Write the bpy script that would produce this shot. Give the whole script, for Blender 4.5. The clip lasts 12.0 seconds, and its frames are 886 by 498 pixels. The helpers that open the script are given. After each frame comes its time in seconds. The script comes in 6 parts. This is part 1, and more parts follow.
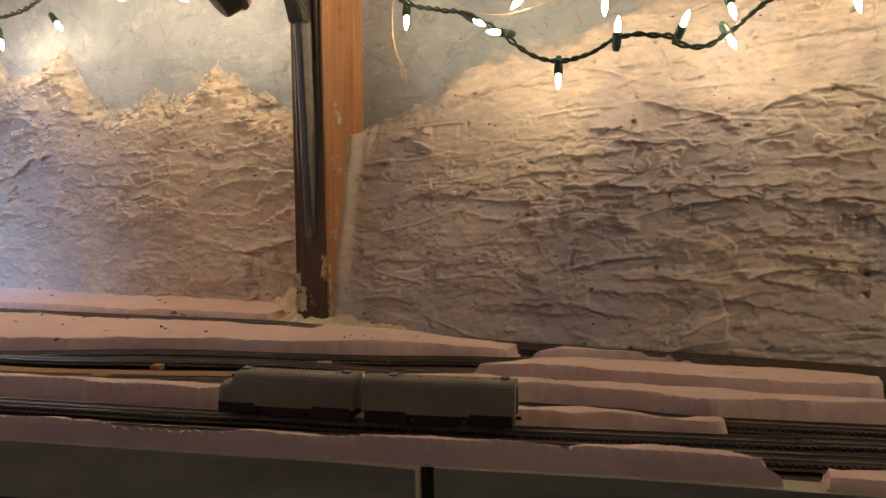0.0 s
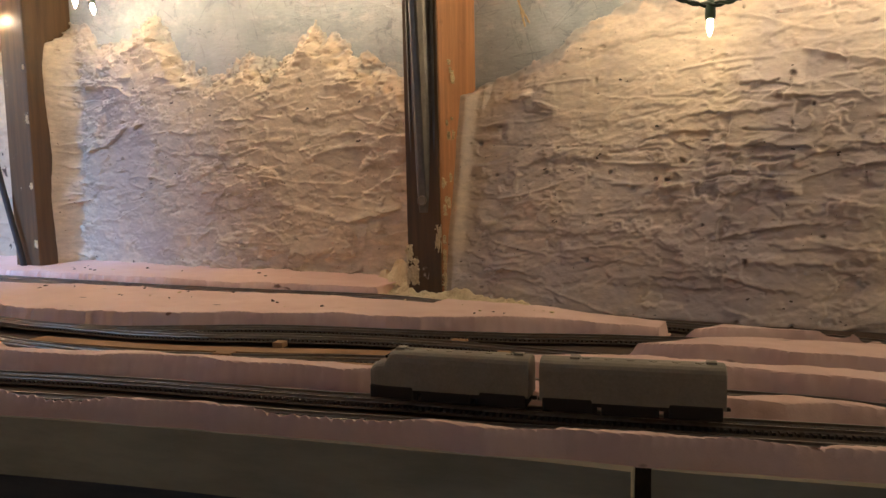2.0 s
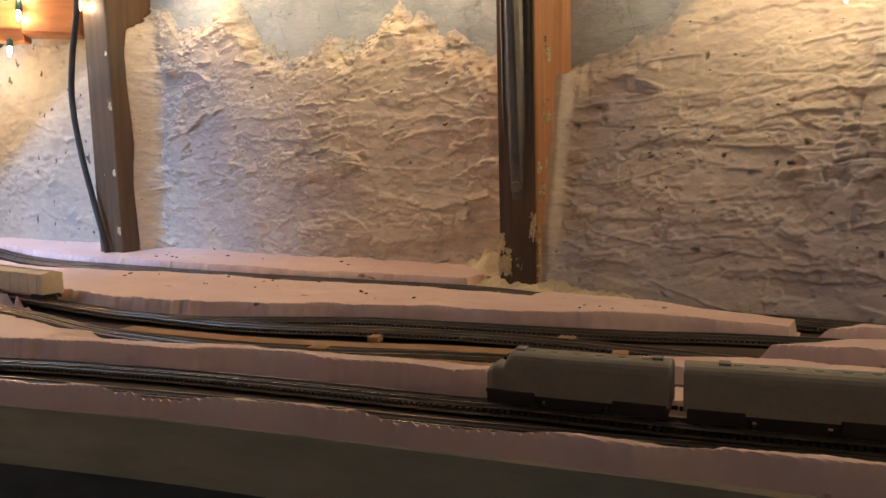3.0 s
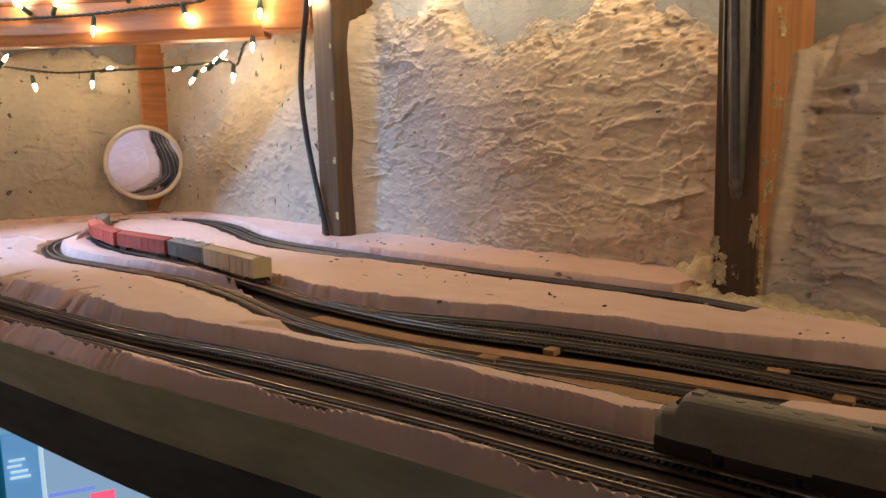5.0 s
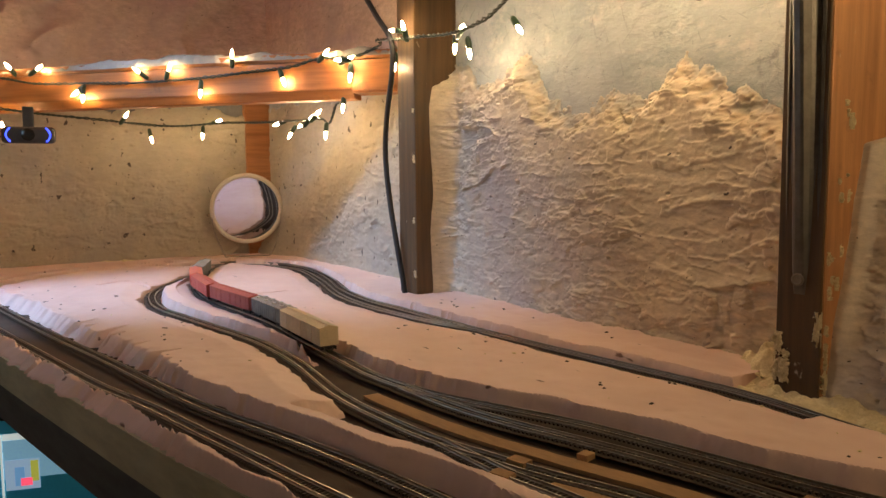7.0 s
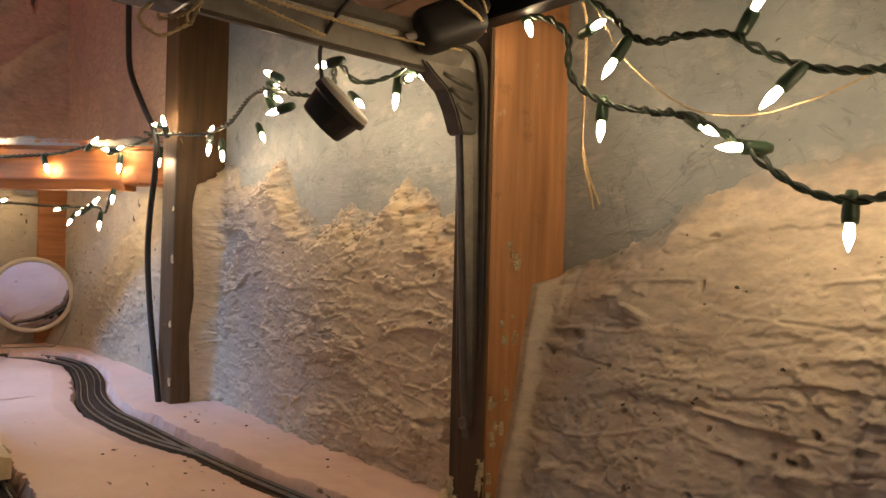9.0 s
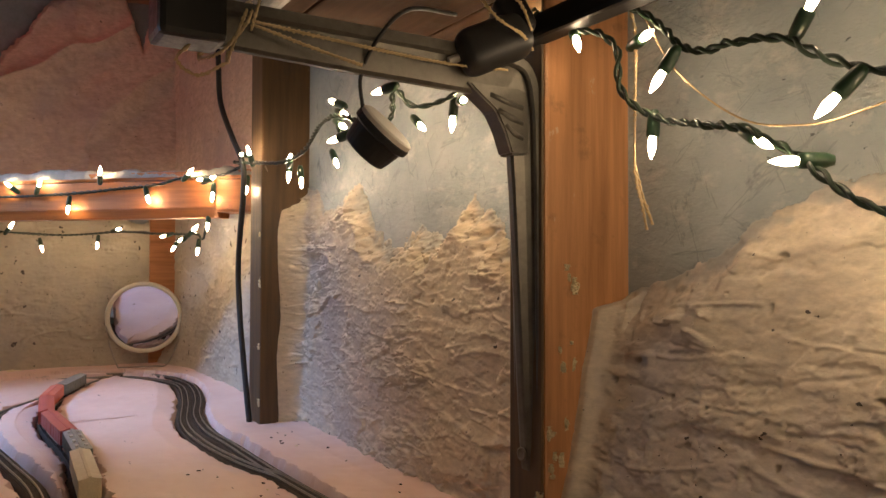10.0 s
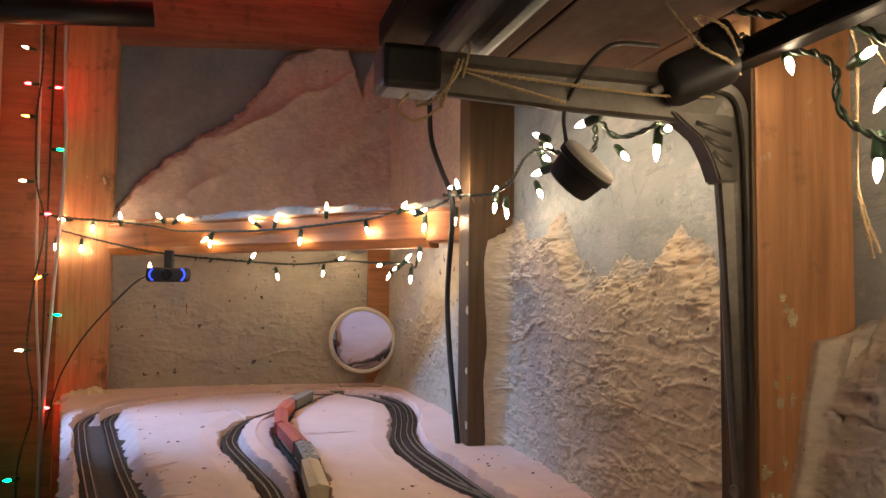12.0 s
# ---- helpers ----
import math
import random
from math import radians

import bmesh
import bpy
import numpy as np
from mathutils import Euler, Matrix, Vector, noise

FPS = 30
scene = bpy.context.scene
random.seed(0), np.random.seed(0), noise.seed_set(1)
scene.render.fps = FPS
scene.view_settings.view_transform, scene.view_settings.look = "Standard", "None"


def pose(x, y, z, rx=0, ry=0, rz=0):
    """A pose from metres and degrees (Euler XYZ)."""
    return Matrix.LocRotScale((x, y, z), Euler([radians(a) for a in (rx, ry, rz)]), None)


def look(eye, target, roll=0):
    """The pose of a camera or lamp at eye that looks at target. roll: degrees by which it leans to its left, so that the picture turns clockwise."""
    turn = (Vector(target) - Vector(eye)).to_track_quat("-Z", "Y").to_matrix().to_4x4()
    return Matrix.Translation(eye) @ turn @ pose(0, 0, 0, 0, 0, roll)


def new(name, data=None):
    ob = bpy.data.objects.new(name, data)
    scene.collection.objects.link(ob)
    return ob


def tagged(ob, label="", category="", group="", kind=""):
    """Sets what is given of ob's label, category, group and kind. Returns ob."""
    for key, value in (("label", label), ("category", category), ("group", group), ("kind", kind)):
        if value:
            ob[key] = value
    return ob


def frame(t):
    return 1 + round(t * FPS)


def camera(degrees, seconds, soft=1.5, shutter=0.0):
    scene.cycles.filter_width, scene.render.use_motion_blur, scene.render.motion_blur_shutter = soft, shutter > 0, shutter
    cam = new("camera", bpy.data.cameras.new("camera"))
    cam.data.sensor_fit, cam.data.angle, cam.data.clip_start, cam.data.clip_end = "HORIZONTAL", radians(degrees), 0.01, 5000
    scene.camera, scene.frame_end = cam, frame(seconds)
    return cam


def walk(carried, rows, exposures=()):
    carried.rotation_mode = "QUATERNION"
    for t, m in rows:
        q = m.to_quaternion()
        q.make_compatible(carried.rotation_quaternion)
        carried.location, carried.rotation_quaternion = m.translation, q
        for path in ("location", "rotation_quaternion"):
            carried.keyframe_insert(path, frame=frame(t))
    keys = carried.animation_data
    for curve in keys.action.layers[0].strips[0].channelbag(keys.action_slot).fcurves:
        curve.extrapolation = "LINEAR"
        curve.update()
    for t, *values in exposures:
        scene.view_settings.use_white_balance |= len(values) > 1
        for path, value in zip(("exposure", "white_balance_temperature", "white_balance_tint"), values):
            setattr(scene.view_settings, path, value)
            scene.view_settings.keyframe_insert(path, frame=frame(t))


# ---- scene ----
cam = camera(61.2, 12.0)
PATH = [
    (0, (0.454, -0.723, 0.12), (-0.353, 1.102, -0.008), -0.7),
    (0.5, (0.434, -0.716, 0.118), (-0.416, 1.089, -0.018), -0.6),
    (1, (0.417, -0.714, 0.118), (-0.47, 1.072, -0.033), -0.7),
    (1.5, (0.394, -0.707, 0.114), (-0.524, 1.062, -0.05), -0.9),
    (2, (0.368, -0.7, 0.112), (-0.566, 1.058, -0.082), -1.2),
    (2.5, (0.331, -0.692, 0.11), (-0.651, 1.037, -0.102), -1.3),
    (4.5, (0.315, -0.64, 0.117), (-1.118, 0.733, -0.128), -1.5),
    (5, (0.321, -0.624, 0.12), (-1.21, 0.637, -0.14), -1.3),
    (5.5, (0.322, -0.615, 0.128), (-1.272, 0.561, -0.147), -1.0),
    (6, (0.323, -0.615, 0.144), (-1.327, 0.484, -0.116), -0.9),
    (6.5, (0.334, -0.61, 0.155), (-1.359, 0.432, -0.062), -1.1),
    (8.5, (0.419, -0.474, 0.21), (-1.235, 0.649, 0.2), 1.0),
    (9, (0.426, -0.429, 0.216), (-1.111, 0.851, 0.23), 1.4),
    (9.5, (0.423, -0.411, 0.222), (-1.126, 0.854, 0.246), 1.5),
    (10, (0.441, -0.388, 0.225), (-1.265, 0.654, 0.272), 0.2),
    (10.5, (0.457, -0.389, 0.227), (-1.35, 0.466, 0.297), -0.4),
    (11, (0.461, -0.39, 0.229), (-1.401, 0.334, 0.31), -0.1),
    (11.5, (0.463, -0.396, 0.228), (-1.44, 0.211, 0.325), 0.5),
    (12, (0.459, -0.397, 0.226), (-1.46, 0.151, 0.342), 0.6),
]

# exposure is set in walk() below; the bulbs light the place, with two unseen screens added
walk(cam, [(t, look(eye, target, roll)) for t, eye, target, roll in PATH],
     [(0, 1.40, 6050, 10), (2.5, 1.58, 6150, 10), (4.5, 1.6, 6400, 8), (6.5, 1.3, 7600, 8), (8.5, 1.05, 7050, 9), (9.5, 0.95, 6550, 10), (11, 1.0, 6350, 11), (12, 1.05, 6250, 11)])

world = bpy.data.worlds.new("world")
scene.world = world
world.use_nodes = True
world.node_tree.nodes["Background"].inputs[0].default_value = (0.05, 0.06, 0.09, 1)
world.node_tree.nodes["Background"].inputs[1].default_value = 0.05

WARM = (1.0, 0.73, 0.44)
BULB_POWER = 130.0
# strengths of the two screens added out of view
UNSEEN_SCREEN_POWER = 170.0
FRONT_FILL_POWER = 1.5
TRAIN_X = 0.184


# ---------------------------------------------------------------- helpers
def vnoise(x, y, seed=0):
    """Smooth value noise on arrays, -1 to 1."""
    x, y = np.asarray(x, float), np.asarray(y, float)
    xi, yi = np.floor(x).astype(np.int64), np.floor(y).astype(np.int64)
    fx, fy = x - xi, y - yi
    fx, fy = fx * fx * fx * (fx * (fx * 6 - 15) + 10), fy * fy * fy * (fy * (fy * 6 - 15) + 10)

    def h(a, b):
        n = (a * 374761393 + b * 668265263 + seed * 974711) & 0xFFFFFFFF
        n = ((n ^ (n >> 13)) * 1274126177) & 0xFFFFFFFF
        return ((n ^ (n >> 16)) & 0xFFFF) / 32767.5 - 1
    return (h(xi, yi) * (1 - fx) + h(xi + 1, yi) * fx) * (1 - fy) + (h(xi, yi + 1) * (1 - fx) + h(xi + 1, yi + 1) * fx) * fy


def fbm(x, y, octaves=4, seed=0):
    total, amp = 0, 1.0
    for i in range(octaves):
        total = total + amp * vnoise(x * 2**i + 17.3 * i, y * 2**i - 9.1 * i, seed + i)
        amp *= 0.5
    return total


def spline(points, step=0.004):
    """A smooth line through a few control points, sampled at even steps."""
    p = np.array(points, float)
    q = np.vstack([2 * p[0] - p[1], p, 2 * p[-1] - p[-2]])
    out = []
    for i in range(1, len(q) - 2):
        a, b, c, d = q[i - 1:i + 3]
        n = max(2, int(np.linalg.norm(c - b) / step))
        for k in range(n):
            t = k / n
            out.append(0.5 * (2 * b + (c - a) * t + (2 * a - 5 * b + 4 * c - d) * t * t + (3 * b - a - 3 * c + d) * t**3))
    out.append(q[-2])
    return np.array(out)


def mesh_of(name, verts, faces, smooth=False):
    me = bpy.data.meshes.new(name)
    me.from_pydata([tuple(map(float, v)) for v in verts], [], [tuple(map(int, f)) for f in faces])
    if smooth:
        me.polygons.foreach_set("use_smooth", [True] * len(me.polygons))
    me.update()
    return me


def from_bm(name, bm, smooth=False):
    bmesh.ops.recalc_face_normals(bm, faces=bm.faces)
    me = bpy.data.meshes.new(name)
    bm.to_mesh(me)
    bm.free()
    if smooth:
        me.polygons.foreach_set("use_smooth", [True] * len(me.polygons))
    return me


def part(name, me, material, parent=None, label="", at=None):
    """Links a mesh as one object, under a thing or a part, or alone."""
    if isinstance(me, bmesh.types.BMesh):
        me = from_bm(name, me)
    if material and not me.materials:
        me.materials.append(material)
    ob = new(name, me)
    if at is not None:
        ob.matrix_basis = at
    if parent:
        ob.parent = parent
    return tagged(ob, label)


def thing(name, label, category, at=None, group="", kind=""):
    ob = new(name)
    ob.empty_display_size = 0.02
    if at is not None:
        ob.matrix_basis = at
    return tagged(ob, label, category, group, kind)


def box(lo, hi, bevel=0.0, bm=None, m=None, segs=2):
    """A box between two corners, with rounded edges."""
    own = bmesh.new()
    bmesh.ops.create_cube(own, size=1)
    lo, hi = Vector(lo), Vector(hi)
    for v in own.verts:
        v.co = Vector([(lo[i] + hi[i]) / 2 + v.co[i] * (hi[i] - lo[i]) for i in range(3)])
    if bevel:
        bmesh.ops.bevel(own, geom=own.edges[:], offset=bevel, segments=segs, affect="EDGES", profile=0.6)
    if m is not None:
        own.transform(m)
    if bm is None:
        return own
    tmp = bpy.data.meshes.new("tmp")
    own.to_mesh(tmp)
    own.free()
    bm.from_mesh(tmp)
    bpy.data.meshes.remove(tmp)
    return bm


def lathe(profile, sides=16, m=None, bm=None):
    """A turned shape from (radius, height) pairs, closed at both ends."""
    own = bm if bm is not None else bmesh.new()
    rings = []
    for r, z in profile:
        ring = []
        for i in range(sides):
            a = 2 * math.pi * i / sides
            v = Vector((r * math.cos(a), r * math.sin(a), z))
            ring.append(own.verts.new(m @ v if m is not None else v))
        rings.append(ring)
    for a, b in zip(rings, rings[1:]):
        for i in range(sides):
            own.faces.new((a[i], a[(i + 1) % sides], b[(i + 1) % sides], b[i]))
    own.faces.new(rings[0][::-1])
    own.faces.new(rings[-1])
    return own


def tube_data(points, radius, sides=8):
    p = np.array(points, float)
    tang = np.gradient(p, axis=0)
    tang /= np.linalg.norm(tang, axis=1)[:, None] + 1e-12
    up = np.array([0.0, 0.0, 1.0]) if abs(tang[0][2]) < 0.9 else np.array([0.0, 1.0, 0.0])
    verts, faces = [], []
    rad = np.broadcast_to(np.asarray(radius, float), (len(p),))
    for i in range(len(p)):
        up = up - tang[i] * (up @ tang[i])
        up /= np.linalg.norm(up)
        side = np.cross(tang[i], up)
        for k in range(sides):
            a = 2 * math.pi * k / sides
            verts.append(p[i] + rad[i] * (math.cos(a) * up + math.sin(a) * side))
    for i in range(len(p) - 1):
        for k in range(sides):
            a, b = i * sides + k, i * sides + (k + 1) % sides
            faces.append((a, b, b + sides, a + sides))
    faces.append(tuple(range(sides))[::-1])
    faces.append(tuple((len(p) - 1) * sides + k for k in range(sides)))
    return verts, faces


def tube(name, points, radius, sides=8):
    return mesh_of(name, *tube_data(points, radius, sides), smooth=True)


def twisted(name, points, radius=0.0013, pitch=0.022, strands=2):
    """Two or more strands wound round one another along a line."""
    p = np.array(points, float)
    tang = np.gradient(p, axis=0)
    tang /= np.linalg.norm(tang, axis=1)[:, None] + 1e-12
    s = np.concatenate([[0], np.cumsum(np.linalg.norm(np.diff(p, axis=0), axis=1))])
    ref = np.array([0.31, 0.9, 0.3])
    n1 = np.cross(tang, ref)
    n1 /= np.linalg.norm(n1, axis=1)[:, None]
    n2 = np.cross(tang, n1)
    verts, faces = [], []
    for k in range(strands):
        a = 2 * math.pi * (s / pitch + k / strands + 0.25 * np.sin(s * 40))
        off = radius * (1.05 + 0.5 * vnoise(s * 30, s * 0 + k, 5))[:, None]
        v, f = tube_data(p + off * (np.cos(a)[:, None] * n1 + np.sin(a)[:, None] * n2), radius, 6)
        faces += [tuple(i + len(verts) for i in q) for q in f]
        verts += v
    return mesh_of(name, verts, faces, smooth=True)


def grid_mesh(name, P, smooth=True, flip=False):
    """A sheet from an array of points of shape (n, m, 3)."""
    n, m = P.shape[:2]
    idx = np.arange(n * m).reshape(n, m)
    q = np.stack([idx[:-1, :-1], idx[1:, :-1], idx[1:, 1:], idx[:-1, 1:]], -1).reshape(-1, 4)
    if flip:
        q = q[:, ::-1]
    return mesh_of(name, P.reshape(-1, 3), q, smooth)


# ---------------------------------------------------------------- materials
def nodes_of(name):
    m = bpy.data.materials.new(name)
    m.use_nodes = True
    t = m.node_tree
    return m, t, t.nodes["Principled BSDF"], t.nodes.new("ShaderNodeNewGeometry")


def noise_node(t, coord, scale, detail=6, rough=0.6, stretch=(1, 1, 1)):
    mp = t.nodes.new("ShaderNodeMapping")
    mp.inputs["Scale"].default_value = [scale * s for s in stretch]
    t.links.new(coord, mp.inputs["Vector"])
    n = t.nodes.new("ShaderNodeTexNoise")
    n.inputs["Scale"].default_value = 1
    n.inputs["Detail"].default_value = detail
    n.inputs["Roughness"].default_value = rough
    t.links.new(mp.outputs[0], n.inputs["Vector"])
    return n.outputs["Fac"]


def ramp_node(t, fac, stops):
    r = t.nodes.new("ShaderNodeValToRGB")
    e = r.color_ramp.elements
    while len(e) < len(stops):
        e.new(0.5)
    for el, (pos, col) in zip(e, stops):
        el.position = pos
        el.color = (*col, 1) if len(col) == 3 else col
    t.links.new(fac, r.inputs[0])
    return r.outputs[0]


def mix_node(t, fac, a, b, blend="MIX"):
    m = t.nodes.new("ShaderNodeMix")
    m.data_type, m.blend_type = "RGBA", blend
    for sock, val in ((m.inputs[0], fac), (m.inputs[6], a), (m.inputs[7], b)):
        if isinstance(val, (int, float)):
            sock.default_value = val
        elif isinstance(val, tuple):
            sock.default_value = (*val, 1)
        else:
            t.links.new(val, sock)
    return m.outputs[2]


def bump_node(t, bsdf, height, strength, distance):
    b = t.nodes.new("ShaderNodeBump")
    b.inputs["Strength"].default_value = strength
    b.inputs["Distance"].default_value = distance
    t.links.new(height, b.inputs["Height"])
    old = bsdf.inputs["Normal"].links
    if old:
        t.links.new(old[0].from_socket, b.inputs["Normal"])
    t.links.new(b.outputs[0], bsdf.inputs["Normal"])


def surface(name, c1, c2, scale=30, rough=0.7, metal=0.0, bump=0.3, bump_scale=200, bump_depth=0.0008, stretch=(1, 1, 1), spots=None, rough2=None):
    """A general worn surface: two colours mixed by coarse and fine noise, with fine relief and changing gloss."""
    m, t, b, g = nodes_of(name)
    pos = g.outputs["Position"]
    big = noise_node(t, pos, scale, 5, 0.6, stretch)
    fine = noise_node(t, pos, scale * 7, 4, 0.7, stretch)
    col = ramp_node(t, big, [(0.3, c1), (0.7, c2)])
    col = mix_node(t, 0.25, col, ramp_node(t, fine, [(0.3, tuple(c * 0.6 for c in c1)), (0.7, tuple(min(1, c * 1.25) for c in c2))]))
    if spots:
        sc, thr, colour = spots
        sp = ramp_node(t, noise_node(t, pos, sc, 3, 0.6), [(thr, (0, 0, 0)), (thr + 0.05, (1, 1, 1))])
        col = mix_node(t, sp, col, colour)
    t.links.new(col, b.inputs["Base Color"])
    t.links.new(ramp_node(t, fine, [(0.3, (rough,) * 3), (0.75, ((rough2 if rough2 is not None else min(1, rough + 0.15)),) * 3)]), b.inputs["Roughness"])
    b.inputs["Metallic"].default_value = metal
    if bump:
        bump_node(t, b, noise_node(t, pos, bump_scale, 6, 0.65, stretch), bump, bump_depth)
    return m


def plain(name, colour, rough=0.5, metal=0.0, emit=0.0, emit_colour=None):
    m, t, b, g = nodes_of(name)
    fine = noise_node(t, g.outputs["Position"], 300, 4)
    t.links.new(mix_node(t, fine, tuple(c * 0.85 for c in colour), tuple(min(1, c * 1.1) for c in colour)), b.inputs["Base Color"])
    b.inputs["Roughness"].default_value = rough
    b.inputs["Metallic"].default_value = metal
    if emit:
        b.inputs["Emission Color"].default_value = (*(emit_colour or colour), 1)
        b.inputs["Emission Strength"].default_value = emit
    return m


def wood(name, c1, c2, along, scale=1.0, rough=0.55, dirt=0.0, dirt_colour=(0.06, 0.045, 0.03), specks=0.0, turn=0.0):
    """Grained wood; along: the axis of the grain; turn: degrees by which the timber stands askew in plan."""
    m, t, b, g = nodes_of(name)
    st = [1.0, 1.0, 1.0]
    st["xyz".index(along)] = 0.06
    pos = g.outputs["Position"]
    if turn:
        askew = t.nodes.new("ShaderNodeMapping")
        askew.inputs["Rotation"].default_value = (0, 0, math.radians(-turn))
        t.links.new(pos, askew.inputs["Vector"])
        pos = askew.outputs[0]
    grain = noise_node(t, pos, 110 * scale, 6, 0.65, st)
    broad = noise_node(t, pos, 26 * scale, 4, 0.55, st)
    col = ramp_node(t, broad, [(0.3, c1), (0.5, tuple((a + b_) / 2 for a, b_ in zip(c1, c2))), (0.72, c2)])
    col = mix_node(t, 0.45, col, ramp_node(t, grain, [(0.35, tuple(c * 0.55 for c in c1)), (0.6, c2)]))
    if dirt:
        d = ramp_node(t, noise_node(t, pos, 14, 6, 0.7), [(0.62 - dirt * 0.3, (0, 0, 0)), (0.8 - dirt * 0.2, (1, 1, 1))])
        col = mix_node(t, d, col, dirt_colour)
    if specks:
        sp = mix_node(t, 1.0, ramp_node(t, noise_node(t, pos, 70, 5, 0.7, (1, 1, 0.5)), [(0.66, (0, 0, 0)), (0.70, (1, 1, 1))]), ramp_node(t, noise_node(t, pos, 9, 3, 0.5), [(0.45, (0, 0, 0)), (0.6, (1, 1, 1))]), "MULTIPLY")
        col = mix_node(t, mix_node(t, 1.0, sp, (specks, specks, specks), "MULTIPLY"), col, (0.62, 0.54, 0.42))
    t.links.new(col, b.inputs["Base Color"])
    b.inputs["Roughness"].default_value = rough
    bump_node(t, b, grain, 0.25, 0.0006)
    return m


def plaster(name, base, tint, dark, relief=0.5, tint_scale=9, fine=130, dashes=False, paint=None):
    """Hand-spread plaster with paint washes in patches and dark pits."""
    m, t, b, g = nodes_of(name)
    pos = g.outputs["Position"]
    wash = noise_node(t, pos, tint_scale, 5, 0.6)
    col = ramp_node(t, wash, [(0.36, base), (0.62, tint)])
    mottled = noise_node(t, pos, 55, 6, 0.7, (1, 1, 2.2))
    col = mix_node(t, 0.2 if dashes else 0.5, col, ramp_node(t, mottled, [(0.3, tuple(c * 0.55 for c in base)), (0.65, tuple(min(1, c * 1.22) for c in base))]))
    grey = ramp_node(t, noise_node(t, pos, 5.5, 6, 0.65, (1, 1, 0.7)), [(0.47, (0, 0, 0)), (0.66, (0.75, 0.75, 0.75))])
    col = mix_node(t, grey, col, (tint[0] * 0.82, tint[1] * 0.86, tint[2] * 0.98))
    pits = ramp_node(t, noise_node(t, pos, 95, 2, 0.5, (1, 1, 1.5)), [(0.235, (1, 1, 1)), (0.262, (0, 0, 0))])
    col = mix_node(t, pits, col, dark)
    if dashes:
        gouges = ramp_node(t, noise_node(t, pos, 62, 3, 0.55, (1, 0.9, 0.75)), [(0.305, (1, 1, 1)), (0.33, (0, 0, 0))])
        col = mix_node(t, gouges, col, dark)
        bump_node(t, b, gouges, -0.6, 0.003)
    specks = ramp_node(t, noise_node(t, pos, 240, 2, 0.5, (1, 1, 1.3)), [(0.235, (0.9, 0.9, 0.9)), (0.265, (0, 0, 0))])
    col = mix_node(t, specks, col, tuple(c * 0.7 for c in dark))
    if paint:
        dabs = t.nodes.new("ShaderNodeAttribute")
        dabs.attribute_name = "painted"
        col = mix_node(t, mix_node(t, 0.25, dabs.outputs["Fac"], (0, 0, 0)), col, paint)
    t.links.new(col, b.inputs["Base Color"])
    b.inputs["Roughness"].default_value = 0.9
    b.inputs["Specular IOR Level"].default_value = 0.25
    patchy = ramp_node(t, noise_node(t, pos, 16, 3, 0.5, (0.7, 1, 1.2)), [(0.38, (0.15, 0.15, 0.15)), (0.62, (1, 1, 1))])
    rough_grain = mix_node(t, 1.0, noise_node(t, pos, 85, 7, 0.68, (0.8, 1, 1.35)), patchy, "MULTIPLY")
    bump_node(t, b, rough_grain, relief * 0.9, 0.0042)
    bump_node(t, b, noise_node(t, pos, fine * 1.3, 6, 0.65, (0.8, 1, 1.4)), relief * 0.6, 0.0018)
    bump_node(t, b, noise_node(t, pos, fine * 4, 4, 0.65), relief * 0.6, 0.0005)
    return m


M_PLASTER_R = plaster("plaster_tan", (0.76, 0.655, 0.50), (0.63, 0.55, 0.50), (0.12, 0.10, 0.08), 0.34, paint=(0.36, 0.37, 0.36))
M_PLASTER_L = plaster("plaster_grey", (0.69, 0.59, 0.435), (0.57, 0.495, 0.39), (0.10, 0.09, 0.08), 0.20, paint=(0.38, 0.38, 0.36))
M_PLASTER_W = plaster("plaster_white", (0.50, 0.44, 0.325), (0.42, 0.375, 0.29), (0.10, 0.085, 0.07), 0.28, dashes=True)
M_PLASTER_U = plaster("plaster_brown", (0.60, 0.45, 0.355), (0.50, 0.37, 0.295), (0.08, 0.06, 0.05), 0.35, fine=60)


